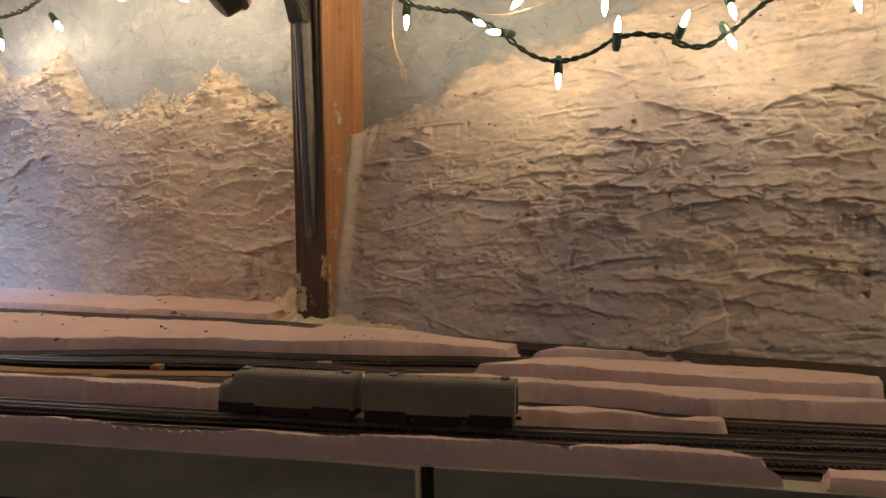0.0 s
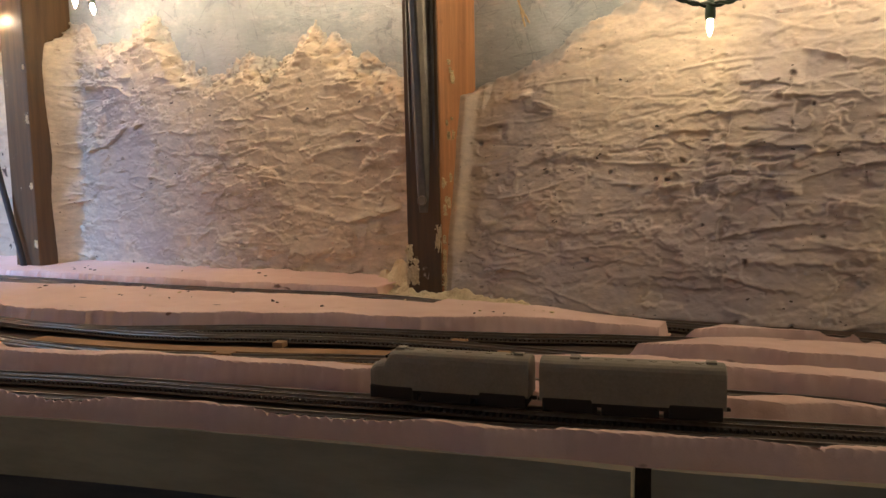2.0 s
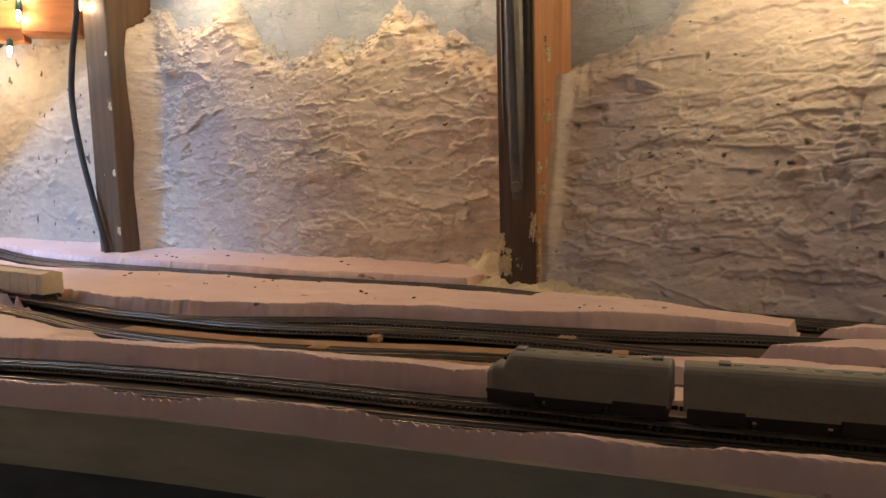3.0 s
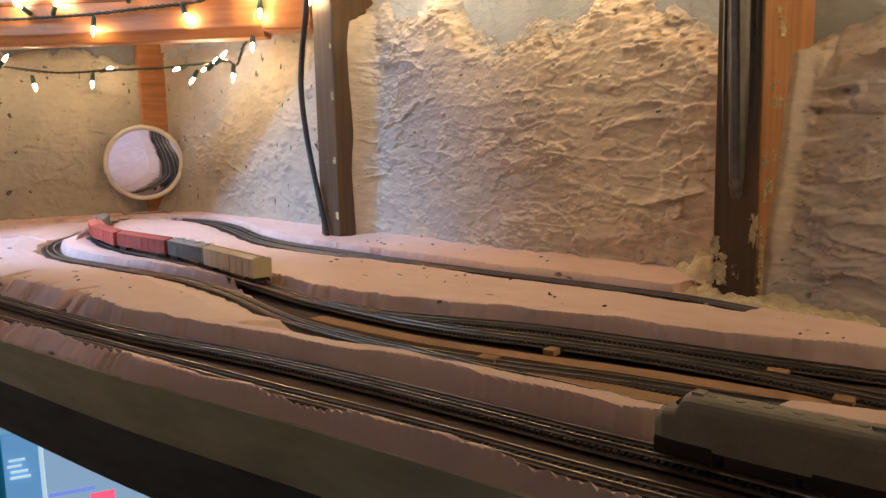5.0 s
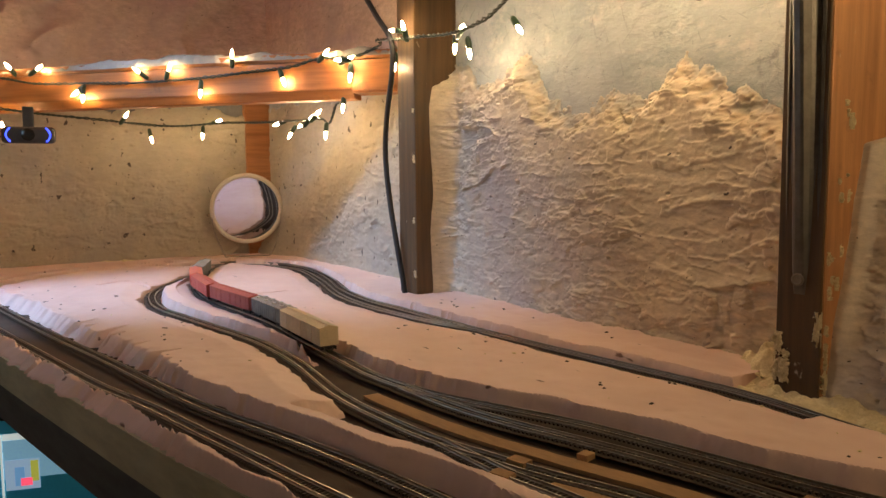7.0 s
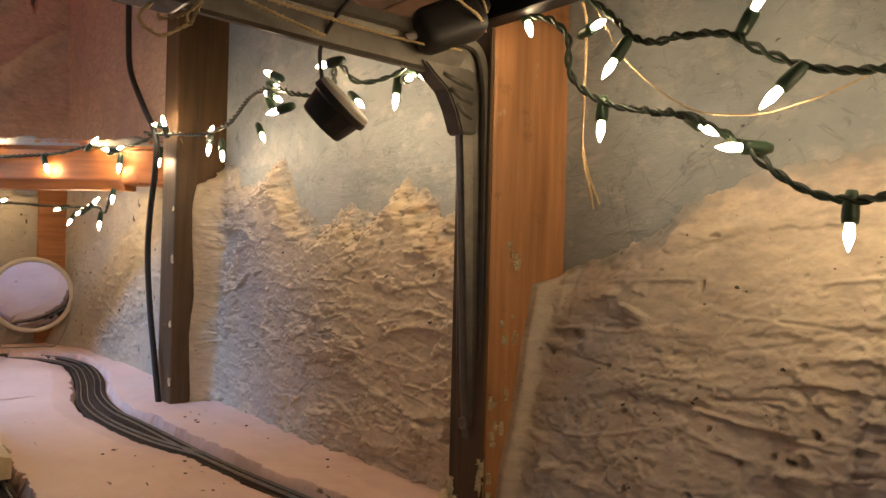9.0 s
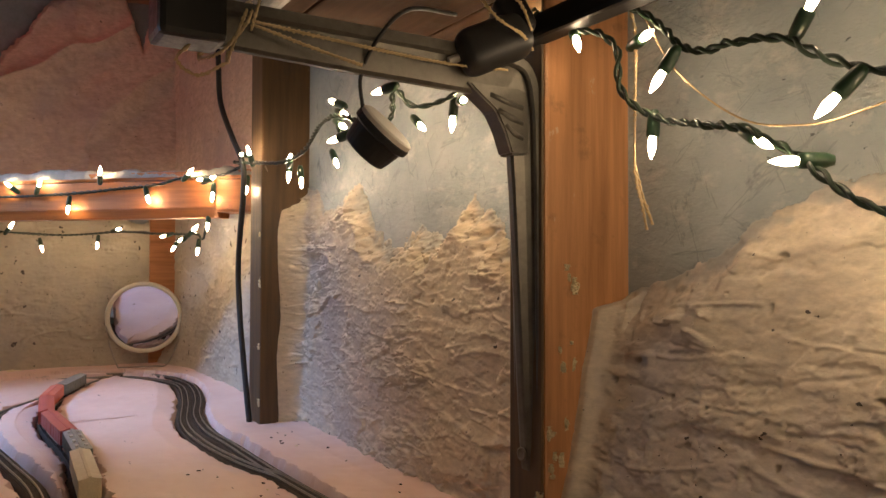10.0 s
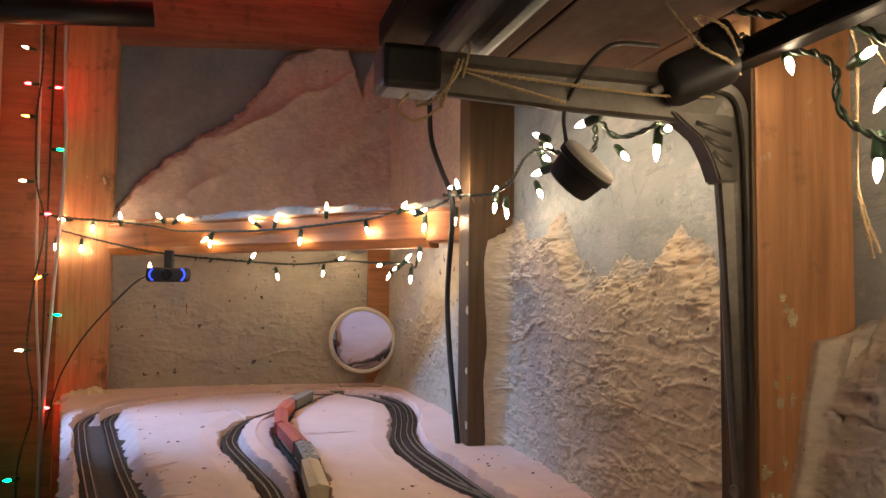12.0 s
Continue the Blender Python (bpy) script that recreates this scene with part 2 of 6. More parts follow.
def sky_paint(name, c1, c2, pale, dark):
    """Blue-grey wash over rough plaster, with paler patches and dark scratches in several directions."""
    m, t, b, g = nodes_of(name)
    pos = g.outputs["Position"]
    big = noise_node(t, pos, 11, 6, 0.6)
    col = ramp_node(t, big, [(0.32, c1), (0.66, c2)])
    col = mix_node(t, ramp_node(t, noise_node(t, pos, 24, 6, 0.7, (1, 1, 1.6)), [(0.52, (0, 0, 0)), (0.74, (0.8, 0.8, 0.8))]), col, pale)
    lines = None
    for ang, sc, st in ((8, 26, 0.10), (-32, 34, 0.12), (41, 30, 0.14), (-70, 40, 0.12)):
        turn = t.nodes.new("ShaderNodeMapping")
        turn.inputs["Rotation"].default_value = (0, math.radians(ang), 0)
        t.links.new(pos, turn.inputs["Vector"])
        n = noise_node(t, turn.outputs[0], sc, 3, 0.5, (st * 3, 1, 3.2))
        thin = ramp_node(t, n, [(0.305, (0, 0, 0)), (0.325, (1, 1, 1)), (0.345, (0, 0, 0))])
        lines = thin if lines is None else mix_node(t, 1.0, lines, thin, "LIGHTEN")
    col = mix_node(t, mix_node(t, 0.72, lines, (0, 0, 0)), col, dark)
    smudge = ramp_node(t, noise_node(t, pos, 34, 6, 0.72, (1.2, 1, 0.8)), [(0.28, (0.75, 0.75, 0.75)), (0.40, (0, 0, 0))])
    col = mix_node(t, smudge, col, tuple(c * 2.0 for c in dark))
    nicks = ramp_node(t, noise_node(t, pos, 130, 3, 0.6, (0.7, 1, 1.4)), [(0.255, (0.85, 0.85, 0.85)), (0.29, (0, 0, 0))])
    col = mix_node(t, nicks, col, dark)
    t.links.new(col, b.inputs["Base Color"])
    b.inputs["Roughness"].default_value = 0.78
    bump_node(t, b, noise_node(t, pos, 55, 7, 0.7, (1, 1, 1.6)), 0.7, 0.003)
    bump_node(t, b, noise_node(t, pos, 20, 5, 0.6, (1, 1, 1)), 0.6, 0.008)
    bump_node(t, b, lines, -0.3, 0.001)
    return m


M_SKY = sky_paint("sky_paint", (0.29, 0.335, 0.36), (0.44, 0.475, 0.48), (0.62, 0.61, 0.57), (0.07, 0.08, 0.09))
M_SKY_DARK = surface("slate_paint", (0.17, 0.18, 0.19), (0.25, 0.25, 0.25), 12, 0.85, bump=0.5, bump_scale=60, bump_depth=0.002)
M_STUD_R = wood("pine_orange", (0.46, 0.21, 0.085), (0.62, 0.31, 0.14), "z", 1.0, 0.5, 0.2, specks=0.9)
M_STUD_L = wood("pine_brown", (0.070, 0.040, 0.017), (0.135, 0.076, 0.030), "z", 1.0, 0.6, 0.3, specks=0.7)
M_BEAM = wood("pine_beam", (0.34, 0.13, 0.04), (0.50, 0.21, 0.08), "y", 1.0, 0.5, 0.15)
M_BRACE = wood("pine_brace", (0.36, 0.12, 0.025), (0.52, 0.20, 0.05), "x", 1.0, 0.5, 0.15, turn=44.64)
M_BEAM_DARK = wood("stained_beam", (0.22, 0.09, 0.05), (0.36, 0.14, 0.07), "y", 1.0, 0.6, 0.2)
M_SHELF = wood("shelf_board", (0.030, 0.015, 0.009), (0.062, 0.030, 0.016), "x", 0.8, 0.9, 0.35)
M_SHELF.node_tree.nodes["Principled BSDF"].inputs["Specular IOR Level"].default_value = 0.1
M_FASCIA = wood("fascia_board", (0.45, 0.425, 0.29), (0.57, 0.535, 0.38), "x", 0.5, 0.6)
M_LOWER = wood("dark_board", (0.05, 0.06, 0.07), (0.10, 0.11, 0.12), "x", 0.6, 0.6)
M_DECK = surface("cork_deck", (0.045, 0.031, 0.022), (0.085, 0.056, 0.036), 40, 0.85, bump=0.5, bump_scale=400)
M_CORK = surface("cork_sheet", (0.28, 0.165, 0.08), (0.44, 0.275, 0.14), 35, 0.8, bump=0.4, bump_scale=500, stretch=(0.3, 1, 1))
M_BED = surface("roadbed", (0.035, 0.026, 0.02), (0.075, 0.055, 0.04), 60, 0.9, bump=0.6, bump_scale=700)
M_TIE = surface("tie_plastic", (0.03, 0.024, 0.02), (0.06, 0.048, 0.04), 90, 0.55, bump=0.2, bump_scale=900)
M_RAIL = surface("rail_metal", (0.30, 0.27, 0.23), (0.45, 0.41, 0.35), 60, 0.32, 0.9, bump=0.05, bump_scale=900)
M_STEEL = surface("dark_steel", (0.085, 0.078, 0.066), (0.17, 0.157, 0.135), 22, 0.36, 0.55, bump=0.15, bump_scale=140, rough2=0.5)
M_BLACK = surface("black_steel", (0.009, 0.008, 0.007), (0.018, 0.015, 0.012), 25, 0.28, 0.2, bump=0.08, bump_scale=500, rough2=0.5)
M_GLOSS = surface("black_enamel", (0.008, 0.008, 0.009), (0.016, 0.015, 0.015), 30, 0.45, bump=0.02, bump_scale=120, rough2=0.55)
M_GLOSS.node_tree.nodes["Principled BSDF"].inputs["Specular IOR Level"].default_value = 0.15
M_RUBBER = surface("black_rubber", (0.012, 0.012, 0.012), (0.03, 0.03, 0.03), 50, 0.45, bump=0.1, bump_scale=600)
M_WIRE = plain("green_wire", (0.02, 0.035, 0.02), 0.4)
M_SOCKET = plain("green_socket", (0.02, 0.05, 0.025), 0.35)
M_TWINE = surface("twine", (0.45, 0.33, 0.17), (0.62, 0.48, 0.28), 200, 0.85, bump=0.5, bump_scale=1500)
M_FILLER = surface("cream_filler", (0.70, 0.58, 0.34), (0.84, 0.74, 0.50), 70, 0.9, bump=0.9, bump_scale=160, bump_depth=0.003)
M_CREAM = plain("cream_plastic", (0.72, 0.66, 0.52), 0.45)
M_WHITE = plain("white_cable", (0.6, 0.57, 0.52), 0.5)


def foam_material():
    m, t, b, g = nodes_of("pink_foam")
    pos = g.outputs["Position"]
    col = ramp_node(t, noise_node(t, pos, 9, 5, 0.6), [(0.3, (0.74, 0.53, 0.46)), (0.7, (0.83, 0.63, 0.555))])
    smudge = ramp_node(t, noise_node(t, pos, 38, 5, 0.7, (0.5, 1, 1)), [(0.60, (0, 0, 0)), (0.85, (0.55, 0.55, 0.55))])
    col = mix_node(t, smudge, col, (0.52, 0.34, 0.27))
    nick = ramp_node(t, noise_node(t, pos, 75, 2, 0.4, (0.35, 1, 1)), [(0.24, (1, 1, 1)), (0.27, (0, 0, 0))])
    col = mix_node(t, nick, col, (0.22, 0.12, 0.09))
    t.links.new(col, b.inputs["Base Color"])
    b.inputs["Roughness"].default_value = 0.5
    b.inputs["Specular IOR Level"].default_value = 0.35
    b.inputs["Subsurface Weight"].default_value = 0.0
    bump_node(t, b, noise_node(t, pos, 60, 5, 0.6), 0.25, 0.001)
    bump_node(t, b, noise_node(t, pos, 900, 3, 0.6), 0.2, 0.0003)
    return m


M_FOAM = foam_material()


def glow(name, colour, strength):
    return plain(name, tuple(min(1, c) for c in colour), 0.3, 0, strength, colour)


M_BULB = glow("lit_bulb", WARM, BULB_POWER)
M_BULB_NEAR = glow("lit_bulb_soft", WARM, BULB_POWER * 0.24)
M_BULB_UPPER = glow("lit_bulb_clear", WARM, BULB_POWER * 0.48)
M_BULB_SHELF = glow("lit_bulb_fill", WARM, BULB_POWER * 1.7)
M_BULB_BEAM = glow("lit_bulb_dim", WARM, BULB_POWER * 0.72)
M_BULB_FULL = glow("lit_bulb_fresh", WARM, BULB_POWER * 0.72)
M_BULB_RED = glow("red_bulb", (1.0, 0.008, 0.008), 110)
M_BULB_GREEN = glow("green_bulb", (0.006, 0.65, 0.14), 34)
M_BULB_AMBER = glow("amber_bulb", (1.0, 0.12, 0.006), 60)
M_BULB_YELLOW = glow("yellow_bulb", (1.0, 0.66, 0.25), 45)

# ---------------------------------------------------------------- the room
XW, YN = -1.42, 0.055          # west wall face, sky-painted north wall face


def slab(name, lo, hi, material, label, bevel=0.0):
    return tagged(part(name, box(lo, hi, bevel), material), label, "wall", kind="structure")


M_ROOM = surface("room_wall", (0.46, 0.41, 0.345), (0.56, 0.50, 0.43), 5, 0.85, bump=0.3, bump_scale=80)
M_FLOOR = surface("room_floor", (0.05, 0.045, 0.04), (0.08, 0.07, 0.06), 4, 0.8, bump=0.3, bump_scale=60)
M_CEIL = wood("ceiling_boards", (0.40, 0.30, 0.20), (0.52, 0.40, 0.28), "x", 0.4, 0.7)


def yn(x):
    """The face of the north wall, which runs slightly askew."""
    return 0.038 + 0.03 * x


north = [(x, yn(x) + d, z) for x in (XW - 0.1, 2.0) for d in (0, 0.12) for z in (-0.9, 1.4)]
tagged(part("wall_north", mesh_of("wall_north", north, [(0, 4, 5, 1), (2, 3, 7, 6), (0, 1, 3, 2), (4, 6, 7, 5), (1, 5, 7, 3), (0, 2, 6, 4)]), M_SKY), "rough wall painted in faded sky blue", "wall", kind="structure")
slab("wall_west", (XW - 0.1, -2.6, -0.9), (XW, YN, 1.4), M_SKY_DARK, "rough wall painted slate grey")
slab("wall_east", (2.0, -2.6, -0.9), (2.1, YN + 0.1, 1.4), M_ROOM, "plain dim basement wall")
slab("wall_south", (XW - 0.1, -2.7, -0.9), (2.1, -2.6, 1.4), M_ROOM, "plain dim basement wall")
tagged(part("floor", box((XW - 0.1, -2.7, -1.0), (2.1, YN + 0.1, -0.9)), M_FLOOR), "dark concrete basement floor", "floor", kind="structure")
tagged(part("ceiling", box((XW - 0.1, -2.7, 1.4), (2.1, YN + 0.1, 1.5)), M_CEIL), "dark boarded basement ceiling", "ceiling", kind="structure")


def stud(name, x0, x1, yf, material, label):
    bm = box((x0, yf, -0.9), (x1, YN + 0.001, 1.4), 0.0025)
    return tagged(part(name, bm, material), label, "stud", kind="structure")


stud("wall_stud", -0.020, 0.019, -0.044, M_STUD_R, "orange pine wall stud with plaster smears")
# thin sheet that makes the front of the orange stud dark brown
tagged(part("stud_face", box((-0.0195, -0.0468, -0.9), (0.0182, -0.0443, 1.4), 0.0008), M_STUD_L), "thin dark brown sheet over the front of the stud", "stud", kind="structure")
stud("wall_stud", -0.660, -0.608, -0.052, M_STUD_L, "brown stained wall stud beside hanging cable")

# plaster relief: heights over a sheet, thick at the foot and thin at the skyline
RIDGE_L = ([-0.612, -0.58, -0.545, -0.52, -0.47, -0.445, -0.42, -0.395, -0.345, -0.31, -0.28, -0.24, -0.185, -0.15, -0.12, -0.07, -0.018],
           [0.338, 0.334, 0.303, 0.300, 0.318, 0.334, 0.306, 0.270, 0.244, 0.255, 0.268, 0.250, 0.293, 0.268, 0.252, 0.228, 0.205])
RIDGE_R = ([0.018, 0.05, 0.1, 0.13, 0.18, 0.27, 0.32, 0.45, 0.6, 1.2], [0.203, 0.214, 0.231, 0.256, 0.273, 0.290, 0.306, 0.345, 0.36, 0.36])


def strokes(u, v, seed, count):
    """Smooth, nearly level passes of a trowel with torn lips, thick in some patches and sparse in others, on an even grid."""
    rnd = random.Random(seed)
    H = 0.0020 * fbm(u * 7, v * 9, 3, seed + 3)
    du, dv = u[1, 0] - u[0, 0], v[0, 1] - v[0, 0]
    u0, v0 = u[0, 0], v[0, 0]
    rag = 0.0026 * fbm(u * 42, v * 60, 3, seed + 9) + 0.0014 * fbm(u * 190, v * 190, 3, seed + 5)
    rag2 = fbm(u * 70, v * 70, 2, seed + 21)
    busy = np.clip(0.5 + 1.1 * fbm(u * 6.5, v * 8.5, 3, seed + 61), 0, 1)

    def window(cu, cv, w, h):
        i0, i1 = max(0, int((cu - w - u0) / du)), min(u.shape[0], int((cu + w - u0) / du))
        j0, j1 = max(0, int((cv - h - v0) / dv)), min(u.shape[1], int((cv + h - v0) / dv))
        return (slice(i0, i1), slice(j0, j1)) if i1 - i0 > 3 and j1 - j0 > 3 else None

    for _ in range(count):
        # flattened pads, each wiped nearly smooth
        cu, cv = rnd.uniform(u0, u[-1, 0]), rnd.uniform(v0, v[0, -1])
        a, b = min(0.11, 0.02 * math.exp(rnd.gauss(0.3, 0.7))), min(0.034, 0.008 * math.exp(rnd.gauss(0, 0.6)))
        lean = rnd.gauss(0.03, 0.16)
        level, tilt, lip = rnd.gauss(0.0002, 0.0006), rnd.gauss(0.02, 0.05), max(0.0, rnd.gauss(0.0003, 0.0008))
        q = window(cu, cv, a + 0.01, b + 0.01 + abs(lean) * a)
        if not q:
            continue
        x, z, r = u[q] - cu, v[q] - cv, rag[q]
        z = z - lean * x
        m = np.clip(np.minimum(b - np.abs(z) + r, (a - np.abs(x)) * 0.7 + 2 * r) / 0.0022, 0, 1)
        pad = level + H[q].mean() * 0.35 + 0.65 * H[q] + tilt * z * 0.35
        H[q] = H[q] * (1 - 0.85 * m) + pad * 0.85 * m
        e = b - (1 if rnd.random() < 0.75 else -1) * z + r
        H[q] += lip * np.exp(-(e / 0.0012) ** 2) * np.clip((a - np.abs(x)) / 0.012, 0, 1) * np.clip(0.4 + 1.1 * rag2[q], 0, 1.3) * busy[q]
    # torn plateaus: ragged islands of thicker plaster with a sharp rim
    for s, th, h in ((20, 0.34, 0.0020), (44, 0.40, 0.0011)):
        f = fbm(u * s, v * s * 1.35, 4, seed + 71 + s)
        H += h * np.clip((f - th) * 12, 0, 1) * np.clip(busy * 1.5 - 0.2, 0, 1)
    for _ in range(int(count * 0.85)):
        # torn ledges: sharp on one side, fading to the other
        cu, cv, a = rnd.uniform(u0, u[-1, 0]), rnd.uniform(v0, v[0, -1]), rnd.uniform(0.005, 0.018) if rnd.random() < 0.75 else rnd.uniform(0.018, 0.055)
        lean, bow, rise, fade = rnd.gauss(-0.02, 0.22), rnd.gauss(0, 3.0), rnd.uniform(0.0008, 0.0036), rnd.uniform(0.0016, 0.009)
        q = window(cu, cv, a, 0.03 + abs(lean) * a)
        if not q:
            continue
        if busy[q].mean() < rnd.uniform(0.0, 0.75):
            continue
        x = u[q] - cu
        e = (cv + lean * x + bow * x * x + 0.6 * rag[q] - v[q]) * (1 if rnd.random() < 0.45 else -1)
        H[q] += rise * np.clip(1 + e / 0.0010, 0, 1) * np.exp(-np.clip(e, 0, 1) / fade) * np.clip((a - np.abs(x)) / 0.006, 0, 1) * np.clip(0.8 + 0.5 * rag2[q], 0.15, 1.4)
    for _ in range(count // 4):
        # thin scratches and wire-fine ridges left by the trowel's edge
        cu, cv, a = rnd.uniform(u0, u[-1, 0]), rnd.uniform(v0, v[0, -1]), rnd.uniform(0.01, 0.06)
        lean, bow, rise = rnd.gauss(0.0, 0.16), rnd.gauss(0, 0.8), rnd.choice((-1.0, 0.8, 1.0)) * rnd.uniform(0.0006, 0.0016)
        q = window(cu, cv, a, 0.008 + abs(lean) * a)
        if not q:
            continue
        x = u[q] - cu
        e = cv + lean * x + bow * x * x + 0.25 * rag[q] - v[q]
        H[q] += rise * np.exp(-(e / 0.0011) ** 2) * np.clip((a - np.abs(x)) / 0.012, 0, 1) * np.clip(0.6 + rag2[q], 0, 1)
    return H


def troweled(u, v, seed, amount, smooth=False):
    """Height of hand-spread plaster: torn, nearly level trowel strokes over lumps and pits."""
    lumps = fbm(u * 12, v * 15, 3, seed + 3)
    if smooth:
        fold = 1 - np.abs(fbm(u * 4 - v * 5, v * 2.2 + u * 2, 3, seed + 8))
        return amount * (0.016 * fbm(u * 5 - v * 4, v * 2.5, 3, seed + 3) + 0.018 * fold ** 3 + 0.002 * lumps + 0.0012 * fbm(u * 60, v * 60, 3, seed + 12))
    H = strokes(u, v, seed, int((u[-1, 0] - u[0, 0]) * (v[0, -1] - v[0, 0]) * 2000))
    crumb = np.clip((fbm(u * 120, v * 150, 3, seed + 17) - 0.35) * 4, 0, 1) * np.clip(fbm(u * 9, v * 11, 2, seed + 31) + 0.15, 0, 1)
    pit = np.clip((-fbm(u * 95, v * 125, 2, seed + 19) - 1.12) * 8, 0, 1)
    return amount * (0.95 * H + 0.0006 * crumb + 0.0001 * fbm(u * 190, v * 240, 3, seed + 23) - 0.004 * pit)


def plaster_north(name, x0, x1, ridge, base, seed, amount, material, label, z0=-0.03, step=0.0014, torn=1.0):
    """Plaster on the north wall up to a ragged skyline, thin and torn at its upper edge."""
    ztop = max(ridge[1]) + 0.02
    u, z = np.meshgrid(np.linspace(x0, x1, int((x1 - x0) / step)), np.linspace(z0, ztop, int((ztop - z0) / step)), indexing="ij")
    rag = torn * (0.006 * fbm(u * 45, z * 40, 4, seed) + 0.0045 * fbm(u * 150, z * 150, 3, seed + 4))
    d = np.interp(u, *ridge) + rag - z
    h = troweled(u, z, seed, amount) * np.clip(0.12 + np.minimum(np.abs(u - 0.022) / 0.02, np.abs(u + 0.608) / 0.025), 0, 1)
    face = yn(u)
    y = np.minimum(base(u, z) - h, face - 0.0015)
    k = np.clip(d / np.where((u > 0.01) & (u < 0.04), 0.012, 0.035), 0, 1)
    k = k * k * (3 - 2 * k)
    y = face - 0.0018 + (y - face + 0.0018) * k - 0.0012 * np.clip(d / 0.004, 0, 1) * (1 - k) * np.clip(0.6 + fbm(u * 90, z * 90, 2, seed + 6), 0, 2)
    y = np.where(d < 0, face + 0.004, y)
    P = np.stack([u, y, z], -1)
    n, m = u.shape
    idx = np.arange(n * m).reshape(n, m)
    q = np.stack([idx[:-1, :-1], idx[1:, :-1], idx[1:, 1:], idx[:-1, 1:]], -1).reshape(-1, 4)
    dm = np.maximum.reduce([d[:-1, :-1], d[1:, :-1], d[1:, 1:], d[:-1, 1:]]).reshape(-1)
    q = q[dm > 0]
    used, inv = np.unique(q, return_inverse=True)
    verts = P.reshape(-1, 3)[used]
    me = mesh_of(name, verts.tolist(), inv.reshape(-1, 4).tolist(), True)
    # sky paint dabbed over the thin upper edge
    dab = np.clip(1.0 - d / np.maximum(0.005, 0.016 + 0.012 * fbm(u * 14, z * 14, 2, seed + 33)) + 0.9 * fbm(u * 60, z * 60, 3, seed + 34), 0, 1)
    me.attributes.new("painted", "FLOAT", "POINT").data.foreach_set("value", dab.reshape(-1)[used].astype(np.float32))
    return tagged(part(name, me, material), label, "plaster", kind="structure")


def slope_right(x, z):
    lean = np.clip(-0.036 + 0.27 * z, -0.04, 0.04)
    hollow = 0.0035 * np.exp(-((x - 0.056) / 0.020) ** 2) * np.clip(1.3 - z / 0.2, 0, 1)
    lip = (0.0055 + 0.007 * np.clip(z / 0.21, 0, 1) + 0.002 * fbm(z * 16, z * 0, 2, 52)) * np.exp(-(np.clip(x - 0.024, 0, 1) / 0.006) ** 2)
    return lean + hollow - lip


def slope_left(x, z):
    main = 0.010 - 0.008 * np.sin(np.clip((x + 0.6) / 0.6, 0, 1) * np.pi) - 0.01 * np.exp((x + 0.02) / 0.008)
    cove = -0.024 + 0.004 * fbm(z * 12, x * 20, 2, 62) + 0.040 * np.clip((x + 0.608) / 0.026, 0, 2) + 0.026 * np.clip((z - 0.305) / 0.035, 0, 1)
    k = np.clip(0.5 + (cove - main) / 0.014, 0, 1)
    return cove * (1 - k) + main * k - 0.007 * k * (1 - k)


plaster_north("plaster_relief", 0.0185, 0.72, RIDGE_R, slope_right, 3, 2.0, M_PLASTER_R, "tan trowelled plaster shaped like a mountainside", step=0.001, torn=0.35)
plaster_north("plaster_relief", -0.6085, -0.0195, RIDGE_L, slope_left, 41, 1.8, M_PLASTER_L, "grey beige plaster with jagged mountain peaks", step=0.0011)
bay = lambda x, z: 0.021 + 0.018 * x - 0.05 * np.exp(-np.clip(z, 0, 1) / 0.06) * np.clip((-1.14 - x) / 0.30, 0, 1) ** 2
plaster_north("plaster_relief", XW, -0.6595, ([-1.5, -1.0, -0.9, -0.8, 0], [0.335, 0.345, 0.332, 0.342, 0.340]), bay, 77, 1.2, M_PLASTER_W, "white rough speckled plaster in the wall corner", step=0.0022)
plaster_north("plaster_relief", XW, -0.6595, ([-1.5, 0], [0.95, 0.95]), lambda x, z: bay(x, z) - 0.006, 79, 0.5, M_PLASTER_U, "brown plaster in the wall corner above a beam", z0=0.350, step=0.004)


def plaster_west(name, y0, y1, zlo, zhi, base, seed, amount, material, label, step=0.003, rough=0.003, smooth=False):
    lo, hi = float(np.min(zlo(np.array([y0, y1])))), float(np.max(zhi(np.linspace(y0, y1, 80)))) + 0.02
    u, z = np.meshgrid(np.linspace(y0, y1, int((y1 - y0) / step)), np.linspace(lo, hi, int((hi - lo) / step)), indexing="ij")
    d = zhi(u) + rough * fbm(u * 40, z * 30, 4, seed) - z
    x = np.maximum(XW + base + troweled(u, z, seed, amount, smooth), XW + 0.003)
    x = XW + 0.002 + (x - XW - 0.002) * np.clip(d / 0.02, 0, 1) ** 0.6
    x = np.where(d < 0, XW - 0.004, x)
    return tagged(part(name, grid_mesh(name, np.stack([x, u, z], -1)), material), label, "plaster", kind="structure")


